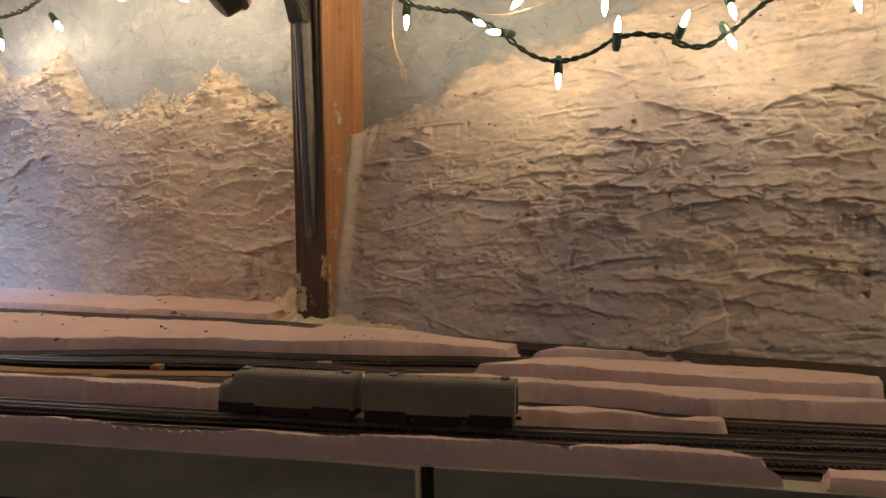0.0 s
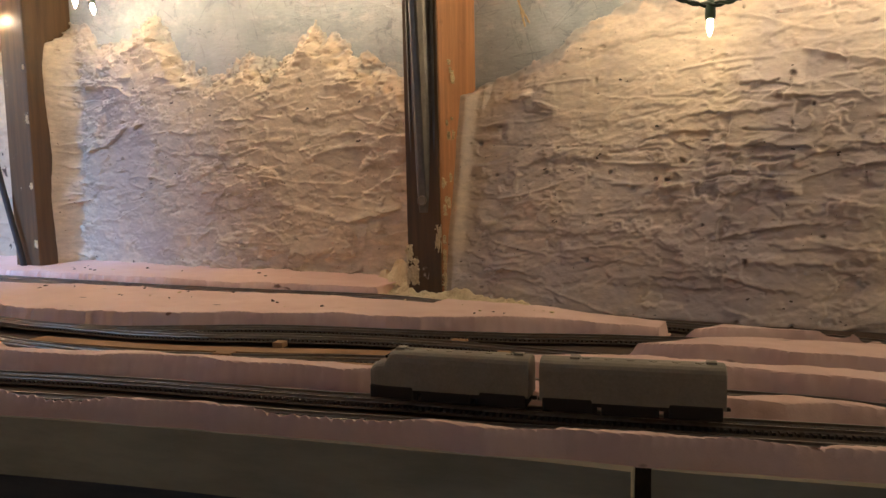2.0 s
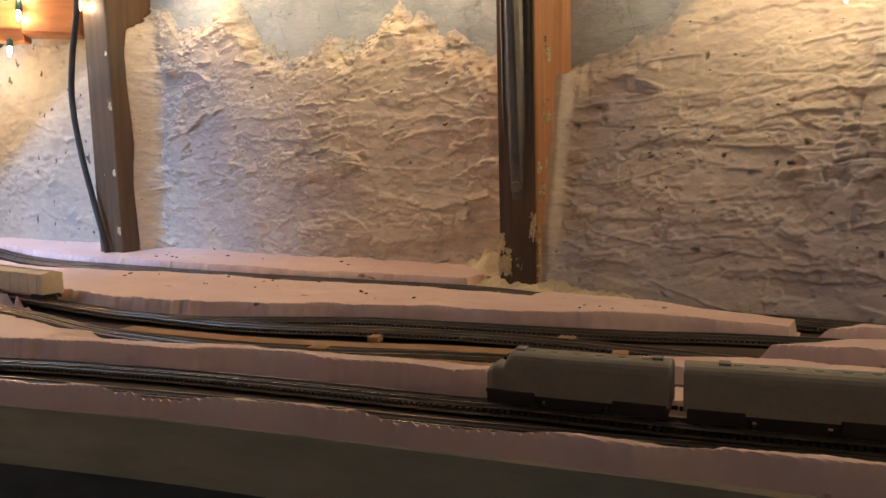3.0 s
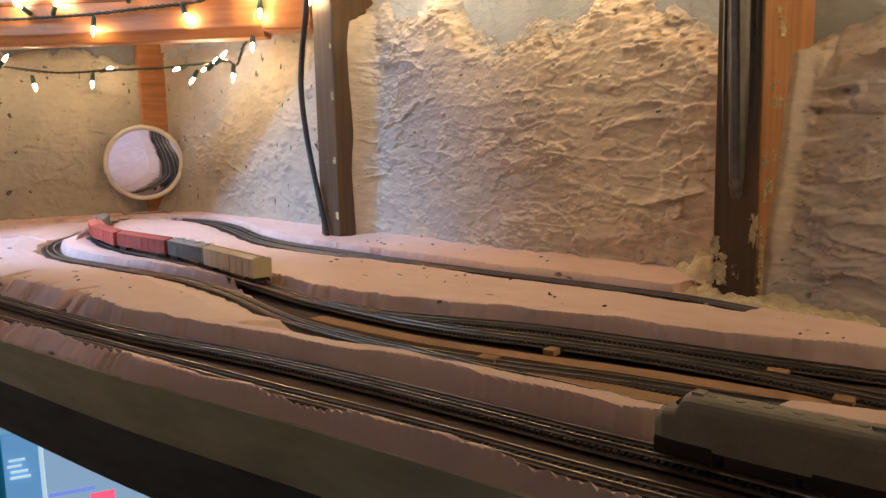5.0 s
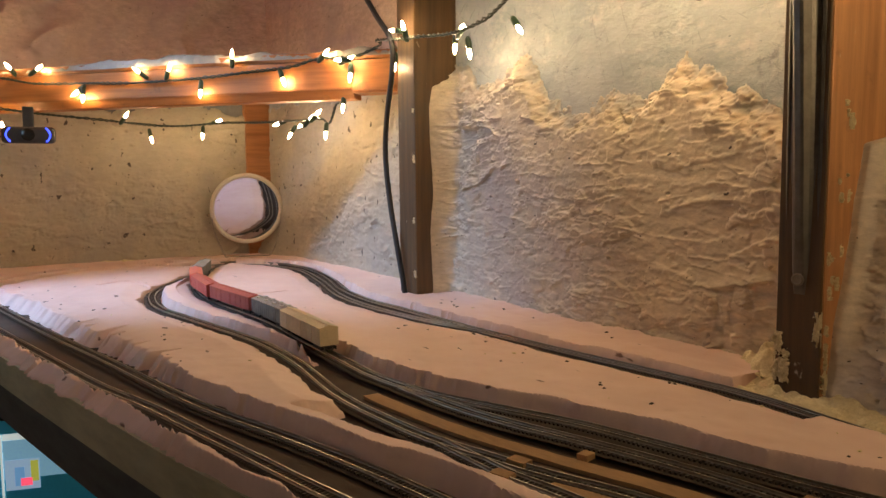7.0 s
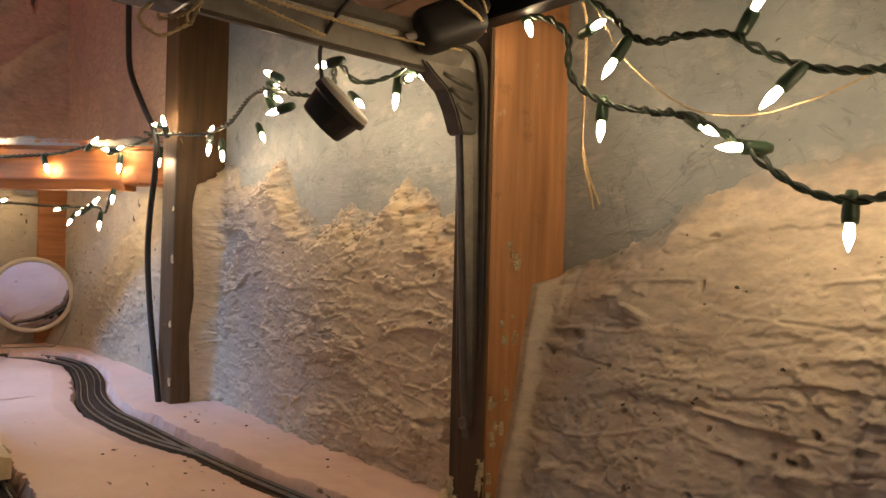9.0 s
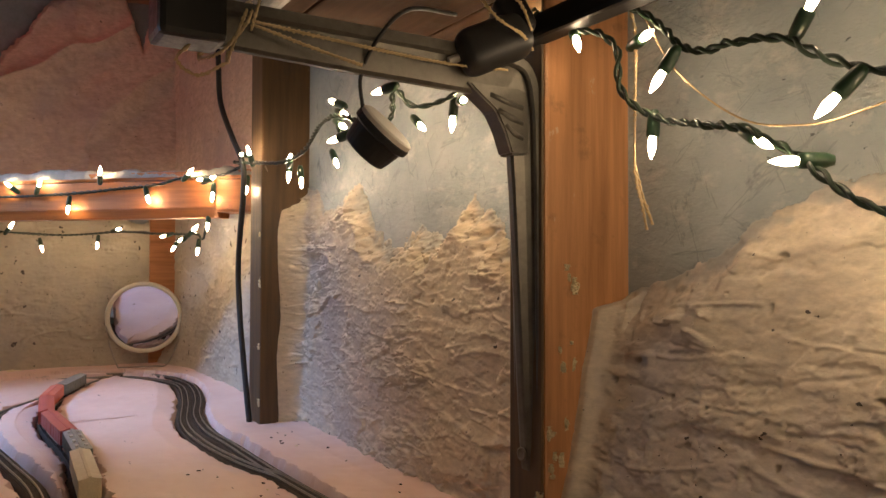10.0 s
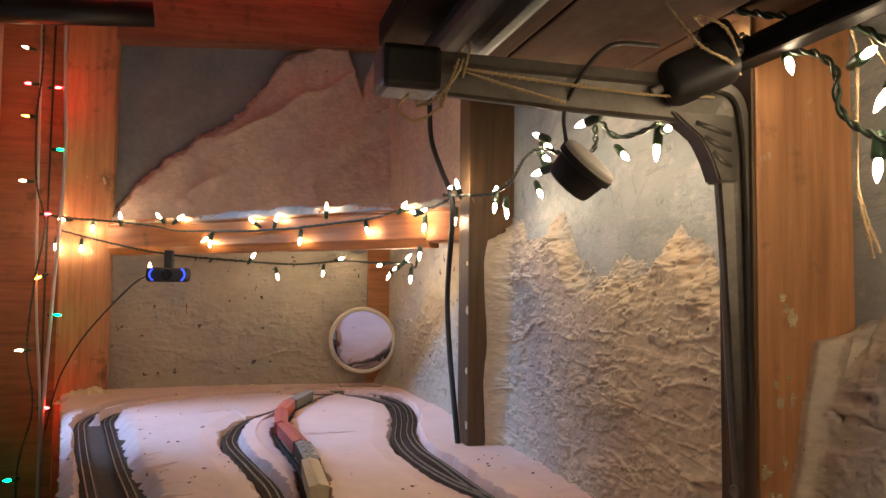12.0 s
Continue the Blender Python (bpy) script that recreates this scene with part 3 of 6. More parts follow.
low_edge = lambda y: 0.338 + 0.010 * np.sin(y * 23) - 0.03 * np.clip((y + 0.02) / 0.06, 0, 1)
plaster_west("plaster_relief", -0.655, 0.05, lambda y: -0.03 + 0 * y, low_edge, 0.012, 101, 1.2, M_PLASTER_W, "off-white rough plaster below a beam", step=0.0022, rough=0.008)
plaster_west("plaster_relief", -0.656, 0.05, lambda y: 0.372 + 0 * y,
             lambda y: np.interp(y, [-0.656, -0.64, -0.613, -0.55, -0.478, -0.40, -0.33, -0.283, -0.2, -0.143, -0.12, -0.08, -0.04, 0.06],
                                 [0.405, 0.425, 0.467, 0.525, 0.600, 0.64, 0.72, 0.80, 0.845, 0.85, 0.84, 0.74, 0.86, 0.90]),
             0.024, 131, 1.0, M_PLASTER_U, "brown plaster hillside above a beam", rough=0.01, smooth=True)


def beam_y(name, y0, y1, lo, hi, x1, material, label):
    bm = bmesh.new()
    vs = []
    for y in (y0, y1):
        for x, z in ((XW - 0.02, lo(y)), (x1, lo(y)), (x1, hi(y)), (XW - 0.02, hi(y))):
            vs.append(bm.verts.new((x, y, z)))
    a, b = vs[:4], vs[4:]
    for i in range(4):
        bm.faces.new((a[i], a[(i + 1) % 4], b[(i + 1) % 4], b[i]))
    bm.faces.new(a[::-1])
    bm.faces.new(b)
    bmesh.ops.bevel(bm, geom=bm.edges[:], offset=0.003, segments=2, affect="EDGES")
    return tagged(part(name, bm, material), label, "beam", kind="structure")


# a level brace across the corner, from the post to the stud beside the cable
BRACE = pose(-0.7684, -0.0665, 0, 0, 0, 44.64)          # x along the brace, y into the corner


def on_brace(along, z, out=0.012):
    """A place before the face of the brace."""
    return tuple(BRACE @ Vector((along, -out, z)))


def prism(profile, x0, x1, bm=None):
    """A straight timber with the given cross section (y, z)."""
    bm = bm or bmesh.new()
    ends = [[bm.verts.new((x, y, z)) for y, z in profile] for x in (x0, x1)]
    n = len(profile)
    for i in range(n):
        bm.faces.new((ends[0][i], ends[0][(i + 1) % n], ends[1][(i + 1) % n], ends[1][i]))
    bm.faces.new(ends[0][::-1])
    bm.faces.new(ends[1])
    return bm


bm = prism([(0, 0.3640), (0, 0.3180), (0.0035, 0.3165), (0.012, 0.3035), (0.045, 0.3035), (0.045, 0.3640)], -0.850, -0.0105)
prism([(0, 0.3640), (0, 0.3140), (0.003, 0.3115), (0.045, 0.3115), (0.045, 0.3640)], -0.0100, 0.066, bm)
bmesh.ops.recalc_face_normals(bm, faces=bm.faces[:])
bmesh.ops.bevel(bm, geom=bm.edges[:], offset=0.0012, segments=2, affect="EDGES")
bm.transform(BRACE)
tagged(part("wall_beam", bm, M_BRACE), "orange pine brace across the corner hung with lights", "beam", kind="structure")
tagged(part("wall_beam", box((-0.850, 0.0012, 0.3652), (0.064, 0.045, 0.3790), 0.0015, m=BRACE), M_BRACE), "thin pine batten laid on the brace", "beam", kind="structure")
u, v = np.meshgrid(np.linspace(-0.845, 0.062, 420), np.linspace(0, 1, 18), indexing="ij")
heap = np.clip(0.55 + 0.75 * fbm(u * 11, u * 0, 3, 205) + 0.35 * fbm(u * 48, v * 3, 3, 206), 0.03, 1.5) * np.clip(0.25 + (u + 0.62) / 0.3, 0.18, 1)
P = np.stack([u, 0.0005 + 0.044 * v + 0.0012 * fbm(u * 90, v * 6, 2, 207) - 0.0035 * heap * np.clip(1 - v / 0.2, 0, 1), 0.3768 + 0.0105 * heap * np.clip(np.sin(np.pi * np.clip(v * 0.93 + 0.07, 0, 1)), 0, 1) ** 0.5 + 0.001 * fbm(u * 150, v * 9, 2, 208)], -1)
P[:, 0, 2] = 0.3700
crust = grid_mesh("plaster_crust", P)
crust.transform(BRACE)
tagged(part("plaster_crust", crust, M_PLASTER_W), "crumbly cream plaster crust along the brace", "plaster", kind="structure")
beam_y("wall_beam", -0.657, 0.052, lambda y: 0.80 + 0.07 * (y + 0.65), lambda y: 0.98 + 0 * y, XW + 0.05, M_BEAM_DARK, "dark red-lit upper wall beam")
tagged(part("wall_stud", box((XW - 0.01, -0.062, -0.02), (XW + 0.022, 0.012, 0.375), 0.003), M_BEAM), "orange pine stud let into plaster", "stud", kind="structure")
tagged(part("wall_post", box((XW - 0.02, -0.762, -0.9), (XW + 0.04, -0.655, 1.4), 0.004), M_STUD_R), "wide orange pine corner post", "post", kind="structure")
tagged(part("wall_panel", box((XW - 0.02, -1.2, -0.9), (XW + 0.006, -0.764, 1.4), 0.004), M_BEAM_DARK), "dark brown panel beside the post", "panel", kind="structure")

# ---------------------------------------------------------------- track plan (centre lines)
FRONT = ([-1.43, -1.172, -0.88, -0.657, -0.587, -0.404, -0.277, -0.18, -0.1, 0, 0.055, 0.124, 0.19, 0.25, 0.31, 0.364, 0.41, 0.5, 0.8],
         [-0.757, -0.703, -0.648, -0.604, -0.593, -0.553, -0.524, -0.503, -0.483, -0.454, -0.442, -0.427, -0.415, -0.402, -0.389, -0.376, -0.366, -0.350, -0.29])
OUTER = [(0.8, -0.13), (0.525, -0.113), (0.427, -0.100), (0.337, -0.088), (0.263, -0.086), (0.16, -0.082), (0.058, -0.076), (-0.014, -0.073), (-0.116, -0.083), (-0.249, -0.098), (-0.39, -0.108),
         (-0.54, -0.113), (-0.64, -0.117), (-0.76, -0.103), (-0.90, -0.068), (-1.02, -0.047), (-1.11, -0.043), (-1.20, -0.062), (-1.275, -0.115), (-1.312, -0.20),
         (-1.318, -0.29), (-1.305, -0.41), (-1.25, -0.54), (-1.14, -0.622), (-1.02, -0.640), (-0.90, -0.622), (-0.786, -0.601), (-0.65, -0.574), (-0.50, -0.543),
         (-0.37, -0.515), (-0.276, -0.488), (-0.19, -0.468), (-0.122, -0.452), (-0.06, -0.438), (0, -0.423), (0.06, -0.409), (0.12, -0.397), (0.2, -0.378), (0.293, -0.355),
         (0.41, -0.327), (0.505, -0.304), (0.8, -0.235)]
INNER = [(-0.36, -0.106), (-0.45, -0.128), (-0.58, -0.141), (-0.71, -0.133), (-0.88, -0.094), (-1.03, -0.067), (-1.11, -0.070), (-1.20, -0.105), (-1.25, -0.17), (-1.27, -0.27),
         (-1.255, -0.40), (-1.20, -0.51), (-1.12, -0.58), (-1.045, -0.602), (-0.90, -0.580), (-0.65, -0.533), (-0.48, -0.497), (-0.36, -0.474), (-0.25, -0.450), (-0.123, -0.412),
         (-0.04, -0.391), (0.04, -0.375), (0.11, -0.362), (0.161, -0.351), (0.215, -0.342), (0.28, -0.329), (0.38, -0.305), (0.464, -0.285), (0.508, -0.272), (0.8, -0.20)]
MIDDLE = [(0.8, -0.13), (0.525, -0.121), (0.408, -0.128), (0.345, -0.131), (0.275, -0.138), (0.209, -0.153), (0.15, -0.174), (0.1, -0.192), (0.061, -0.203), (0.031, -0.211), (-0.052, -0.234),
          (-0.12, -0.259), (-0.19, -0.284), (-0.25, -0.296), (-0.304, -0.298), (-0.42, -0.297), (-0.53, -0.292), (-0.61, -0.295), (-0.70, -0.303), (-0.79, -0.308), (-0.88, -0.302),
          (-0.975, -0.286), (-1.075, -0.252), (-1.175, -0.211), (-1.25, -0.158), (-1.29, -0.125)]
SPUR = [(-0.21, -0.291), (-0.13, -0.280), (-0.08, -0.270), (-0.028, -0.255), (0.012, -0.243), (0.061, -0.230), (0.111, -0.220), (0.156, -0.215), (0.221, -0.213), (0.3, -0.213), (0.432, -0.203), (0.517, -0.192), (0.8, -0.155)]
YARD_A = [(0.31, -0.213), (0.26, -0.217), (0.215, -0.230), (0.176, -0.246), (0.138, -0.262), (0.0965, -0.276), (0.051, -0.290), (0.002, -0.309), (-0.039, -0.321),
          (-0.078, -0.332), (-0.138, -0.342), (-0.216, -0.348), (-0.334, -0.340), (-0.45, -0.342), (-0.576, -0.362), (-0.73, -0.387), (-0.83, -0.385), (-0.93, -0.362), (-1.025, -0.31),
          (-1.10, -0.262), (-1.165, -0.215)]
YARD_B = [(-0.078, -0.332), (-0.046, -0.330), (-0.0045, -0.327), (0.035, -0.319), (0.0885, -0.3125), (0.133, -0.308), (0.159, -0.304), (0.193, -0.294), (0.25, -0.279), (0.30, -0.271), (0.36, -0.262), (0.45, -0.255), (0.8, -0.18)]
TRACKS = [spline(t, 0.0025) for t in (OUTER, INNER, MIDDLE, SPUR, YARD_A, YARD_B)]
Z_DECK, Z_BED, Z_TIE, Z_RAIL = -0.0165, -0.0145, -0.0126, -0.0105


def yat(track, x):
    """The track's place across the table, on its run along the yard."""
    o = track[(track[:, 0] > -0.45) & ((track[:, 1] > -0.3) if track is TRACKS[0] else True)]
    o = o[np.argsort(o[:, 0])]
    return np.interp(x, o[:, 0], o[:, 1])


# ---------------------------------------------------------------- table: deck, fascia, lower board
def follow_front(name, off0, off1, z0, z1, material, parent=None, x0=-1.418, x1=0.9, label=""):
    xs = np.linspace(x0, x1, 90)
    yf = np.interp(xs, *FRONT)
    yf = np.convolve(np.pad(yf, 3, mode="edge"), np.ones(7) / 7, "valid")
    verts, faces = [], []
    for x, y in zip(xs, yf):
        verts += [(x, y + off0, z0), (x, y + off1, z0), (x, y + off1, z1), (x, y + off0, z1)]
    for i in range(len(xs) - 1):
        for k in range(4):
            a, b = 4 * i + k, 4 * i + (k + 1) % 4
            faces.append((a, b, b + 4, a + 4))
    faces += [(3, 2, 1, 0), tuple(4 * (len(xs) - 1) + k for k in range(4))]
    return part(name, mesh_of(name, verts, faces), material, parent, label)


table = thing("layout_table", "wooden shelf table carrying a model railway", "table")
follow_front("fascia", -0.0022, 0.012, -0.0445, -0.0122, M_FASCIA, table, x1=0.294, label="pale painted fascia strip")
follow_front("fascia", -0.0022, 0.012, -0.0445, -0.0122, M_FASCIA, table, x0=0.301, label="pale painted fascia strip")
follow_front("joint", 0.001, 0.011, -0.0440, -0.0125, M_BED, table, x0=0.2942, x1=0.3008, label="dark gap between fascia boards")
follow_front("apron", -0.002, 0.030, -0.083, -0.0448, M_LOWER, table, label="dark stained lower board")
xs = np.linspace(-1.418, 0.9, 90)
deck_v, deck_f = [], []
for x in xs:
    y = float(np.interp(x, *FRONT)) + 0.0125
    deck_v += [(x, y, Z_DECK - 0.018), (x, y, Z_DECK), (x, YN - 0.002, Z_DECK), (x, YN - 0.002, Z_DECK - 0.018)]
for i in range(len(xs) - 1):
    for k in range(4):
        a, b = 4 * i + k, 4 * i + (k + 1) % 4
        deck_f.append((a, b, b + 4, a + 4))
part("deck", mesh_of("deck", deck_v, deck_f), M_DECK, table, "brown deck board under the tracks")

# ---------------------------------------------------------------- pink foam sheets, carved along the tracks
STEP = 0.0016
gx = np.arange(-1.417, 0.80, STEP)
STEP_Y = 0.0014
gy = np.arange(-0.765, 0.052, STEP_Y)
DX = np.full((len(gx), len(gy)), 0.06)
SIDE = np.zeros((len(gx), len(gy)))          # 1: foam behind its nearest track, -1: before it
for tr in TRACKS:
    for px, py in tr:
        i0, j0 = int((px - 0.045 - gx[0]) / STEP), int((py - 0.045 - gy[0]) / STEP_Y)
        i1, j1 = i0 + 58, j0 + 66
        i0, j0 = max(i0, 0), max(j0, 0)
        if i1 <= 0 or j1 <= 0 or i0 >= len(gx) or j0 >= len(gy):
            continue
        d = np.hypot(gx[i0:i1, None] - px, gy[None, j0:j1] - py)
        closer = d < DX[i0:i1, j0:j1]
        DX[i0:i1, j0:j1] = np.where(closer, d, DX[i0:i1, j0:j1])
        side = np.where(gy[None, j0:j1] > py, 1.0, -2.0 if px < 0.05 and ((tr is TRACKS[0] and py > -0.15) or (px < -0.12 and py > -0.42)) else -1.0)
        SIDE[i0:i1, j0:j1] = np.where(closer, side, SIDE[i0:i1, j0:j1])
GX, GY = np.meshgrid(gx, gy, indexing="ij")
left = np.clip((-0.10 - GX) / 0.12, 0, 1)
flute = (0.55 - np.abs(fbm(GX * 62 + GY * 26, GY * 9, 2, 9))) * (0.0008 + 0.0046 * left) + fbm(GX * 26, GY * 26, 3, 4) * (0.0012 + 0.0012 * left) + fbm(GX * 140, GY * 140, 2, 31) * 0.0005 + 0.0055 * (0.45 - np.abs(fbm(GX * 13, GY * 4, 2, 44))) * (1 - left)
width = 0.0125 + 0.0015 * fbm(GX * 12, GY * 12, 2, 6)
facet = np.clip(fbm(GX * 20, GY * 6, 2, 13) * 2.2, -1, 1)
slope = np.where(SIDE > 0, 0.0054 + 0.0016 * left + 0.0016 * facet * (1 - left), 0.0046 + 0.0010 * left + 0.001 * facet)
front_ridge = (SIDE < 0) & (SIDE > -1.5) & (GX > -0.16) & (GY < yat(TRACKS[1], GX))
slope = np.where(front_ridge, slope + 0.011 * np.clip((GX + 0.16) / 0.12, 0, 1), slope)
# long knife strokes down the island's front edge
pared = (SIDE > 0) * np.clip((-0.34 - GX) / 0.06, 0, 1) * np.clip((GX + 1.12) / 0.10, 0, 1) * np.clip((-0.36 - GY) / 0.04, 0, 1)
slope = slope + 0.013 * pared
flute = flute + pared * 0.009 * (0.42 - np.abs(fbm(GX * 58 + GY * 34, GY * 4, 2, 57)))
T = (DX - width + flute) / slope
yOut, yMid, ySpur, yA, yB = (yat(TRACKS[i], GX) for i in (0, 2, 3, 4, 5))
yIn = yat(TRACKS[1], GX)


def carve(inside, soft=0.005):
    """Takes the foam away where inside (metres in from the edge) is positive."""
    global T
    T = np.minimum(T, (-inside + flute * 0.35) / soft)


carve(np.minimum.reduce([yMid - GY, GY - yA, GX + 0.20, 0.236 - GX]))
carve(np.minimum.reduce([yMid - GY, GY - yA, (GX + 0.34) * 0.5, -0.19 - GX]), 0.008)
carve(np.minimum.reduce([yMid - GY, GY - ySpur, GX + 0.02, 0.36 - GX, np.abs(GY - 0.42 * yMid - 0.58 * ySpur) - 0.34 * (GX - 0.236)]), 0.004)
carve(np.minimum.reduce([yA - GY + 0.01, GY - yB + 0.01, GX + 0.1, 0.152 - GX]))
carve(np.minimum.reduce([ySpur - GY + 0.01, GY - yA + 0.01, GX - 0.10, 0.33 - GX]))
carve(np.minimum.reduce([GY - yIn - 0.033 - 0.003 * fbm(GX * 20, GY * 0, 2, 71), yB - GY + 0.01, (GX + 0.17) * 0.3, 0.168 - GX]), 0.006)
carve(np.minimum.reduce([yOut - GY, GY - yMid, GX - 0.255, 0.262 - GX]), 0.004)
carve(np.minimum.reduce([yB - GY, GY - yIn, GX - 0.432]), 0.004)
wedge = np.abs(GY - 0.5 * (yOut + yMid))
carve(np.minimum.reduce([yOut - GY, GY - yMid, GX - 0.258, 0.34 - GX, wedge - 0.34 * (GX - 0.262)]), 0.004)
carve(np.minimum.reduce([GY - yOut + 0.0, GX + 0.045]))
carve(np.minimum.reduce([GY - np.interp(GX, [0.38, 0.40, 0.47], [-0.30, -0.332, -0.357]), -0.3 - GY, GX - 0.385, 0.475 - GX]), 0.004)
front_run = TRACKS[0][TRACKS[0][:, 1] < -0.2]
front_run = front_run[front_run[:, 0] > -1.0]
front_run = front_run[np.argsort(front_run[:, 0])]
back_run = TRACKS[1][(TRACKS[1][:, 1] < -0.15) & (TRACKS[1][:, 0] > -1.0)]
back_run = back_run[np.argsort(back_run[:, 0])]
carve(np.minimum.reduce([np.interp(GX, back_run[:, 0], back_run[:, 1]) - GY, GY - np.interp(GX, front_run[:, 0], front_run[:, 1]), GX + 1.0]))
ridge = np.interp(GX, [-0.62, -0.45, -0.12, 0.02, 0.30], [0.030, 0.016, 0.015, 0.0125, 0.0125]) + 0.0016 * fbm(GX * 17, GY * 0, 3, 61)
carve(np.minimum.reduce([GY - np.interp(GX, *FRONT) - ridge, np.interp(GX, front_run[:, 0], front_run[:, 1]) - GY, GX + 0.62, 0.36 - GX]), 0.004)
T = np.clip(T, 0, 1)
yf = np.interp(GX, *FRONT)
rim = GY - yf + 0.0028 * (0.4 - np.abs(fbm(GX * 11, GY * 0, 2, 46))) * (1 - left) + (0.0009 + 0.0016 * left) * fbm(GX * 22, GY * 0, 3, 21) + (0.0003 + 0.0072 * left) * (0.5 - np.abs(fbm(GX * 62 + GY * 30, GY * 6, 2, 25)))
TF = np.clip(rim / (0.0038 + 0.0107 * left + (0.0004 + 0.0008 * left) * facet), 0, 1)
top = 0.0009 * fbm(GX * 9, GY * 9, 3, 2) + 0.0006 * fbm(GX * 45, GY * 45, 2, 8)
top = top + 0.006 * np.clip((GY + 0.03) / 0.06, 0, 1) * (GX < 0)
top = top - 0.003 * np.clip((-GX + 0.0) / 0.5, 0, 1) * np.clip((GY + 0.62) / -0.03, 0, 1)
# torn crevices and knife slits: from, to, half width, depth
CREVICES = [((-0.752, -0.300), (-0.764, -0.190), 0.007, 0.009), ((-1.016, -0.435), (-1.040, -0.392), 0.004, 0.006), ((-1.040, -0.392), (-0.935, -0.345), 0.006, 0.008),
            ((-0.638, -0.520), (-0.667, -0.478), 0.005, 0.008), ((-0.552, -0.500), (-0.606, -0.450), 0.006, 0.009),
            ((-0.52, -0.512), (-0.56, -0.465), 0.005, 0.007), ((-0.46, -0.500), (-0.49, -0.450), 0.005, 0.007), ((-0.42, -0.488), (-0.43, -0.430), 0.005, 0.007), ((-0.60, -0.524), (-0.63, -0.485), 0.004, 0.006)]
top = top - 0.006 * np.clip((GX - 0.166) / 0.003, 0, 1) * ((GY > yIn) & (GY < yB)) * (1 + 0.15 * fbm(GX * 35, GY * 35, 2, 77))
top = top - 0.0065 * ((GX > 0.474) & (GY < -0.3))
top = top - 0.0035 * ((GX > 0.14) & (GY > yB) & (GY < ySpur)) * (1 - 0.4 * np.clip((GX - 0.2) / 0.1, 0, 1))
top = top - 0.006 * np.clip((0.292 - GX) / 0.022, 0, 1) * ((GX > 0.25) & (GY > yMid) & (GY < yOut))
top = top - 0.003 * ((GX > 0.25) & (GY > yMid) & (GY < yOut)) - 0.0055 * np.clip((GX - 0.15) / 0.10, 0, 1) * ((GX < 0.257) & (GY > yMid) & (GY < yOut)) - 0.002 * ((GX > 0.2) & (GY > ySpur) & (GY < yMid))
top = top - 0.005 * np.clip((0.29 - GX) / 0.05, 0, 1) * ((GX > 0.2) & (GY > ySpur) & (GY < yMid))
top = np.where(SIDE < -1.5, top - 0.0075 * np.clip(1 - (DX - width) / 0.032, 0, 1), top)
for seam, run in ((0.257, 1.0), (0.10, 1.2), (-0.33, 0.8), (0.36, 1.0)):
    top = top - 0.0010 * np.clip(1 - np.abs(GX - seam - 0.15 * (GY + 0.4)) / 0.0021, 0, 1) * run * (GY < yf + 0.05)
for (xa, ya), (xb, yb), w, d in CREVICES:
    k = np.clip(((GX - xa) * (xb - xa) + (GY - ya) * (yb - ya)) / ((xb - xa) ** 2 + (yb - ya) ** 2), 0, 1)
    away = np.hypot(GX - xa - k * (xb - xa), GY - ya - k * (yb - ya)) + 0.0012 * fbm(GX * 60, GY * 60, 2, 88)
    top = top - d * np.clip(1.3 - away / (w * (1 - 0.9 * k) + 0.0006), 0, 1)
hollow = np.hypot((GX - 0.022) / 1.5, GY + 0.366)
top = top - 0.007 * np.clip(1.4 - hollow / 0.0035, 0, 1)
Z = Z_DECK - 0.004 + (top - Z_DECK + 0.004) * T
Z = np.minimum(Z, -0.0115 + (top + 0.0115) * TF + np.where(rim < 0, -0.001, 0))
core = T > 0.02
for _ in range(7):
    grown = core.copy()
    grown[1:] |= core[:-1]
    grown[:-1] |= core[1:]
    grown[:, 1:] |= core[:, :-1]
    grown[:, :-1] |= core[:, 1:]
    core = grown
T = np.where(core, T, 0)
Z = np.where(core, Z, Z_DECK - 0.004)
solid = (T > 0.02) & (rim > -0.0022) & (GY < 0.05)
cell = solid[:-1, :-1] | solid[1:, :-1] | solid[1:, 1:] | solid[:-1, 1:]
cell &= ~((rim[:-1, :-1] < -0.0023) | (rim[1:, 1:] < -0.0023) | (rim[1:, :-1] < -0.0023) | (rim[:-1, 1:] < -0.0023))
lab = np.zeros(cell.shape, np.int32)
sheets = []
for si, sj in zip(*np.nonzero(cell)):
    if lab[si, sj]:
        continue
    stack, members = [(si, sj)], []
    lab[si, sj] = len(sheets) + 1
    while stack:
        i, j = stack.pop()
        members.append((i, j))
        for a, b in ((i + 1, j), (i - 1, j), (i, j + 1), (i, j - 1)):
            if 0 <= a < cell.shape[0] and 0 <= b < cell.shape[1] and cell[a, b] and not lab[a, b]:
                lab[a, b] = len(sheets) + 1
                stack.append((a, b))
    sheets.append(np.array(members))
for mem in sheets:
    if len(mem) < 460:
        continue
    ids = {}
    verts, faces = [], []
    for i, j in mem:
        q = []
        for a, b in ((i, j), (i + 1, j), (i + 1, j + 1), (i, j + 1)):
            if (a, b) not in ids:
                ids[a, b] = len(verts)
                verts.append((gx[a], gy[b] - min(rim[a, b], 0.0), Z[a, b]))
            q.append(ids[a, b])
        faces.append(q)
    sheet = mesh_of("foam_sheet", verts, faces, True)
    sheet.set_sharp_from_angle(angle=math.radians(32))
    tagged(part("foam_sheet", sheet, M_FOAM), "pink insulation foam sheet carved beside the tracks", "foam sheet", "foam sheets of the layout")

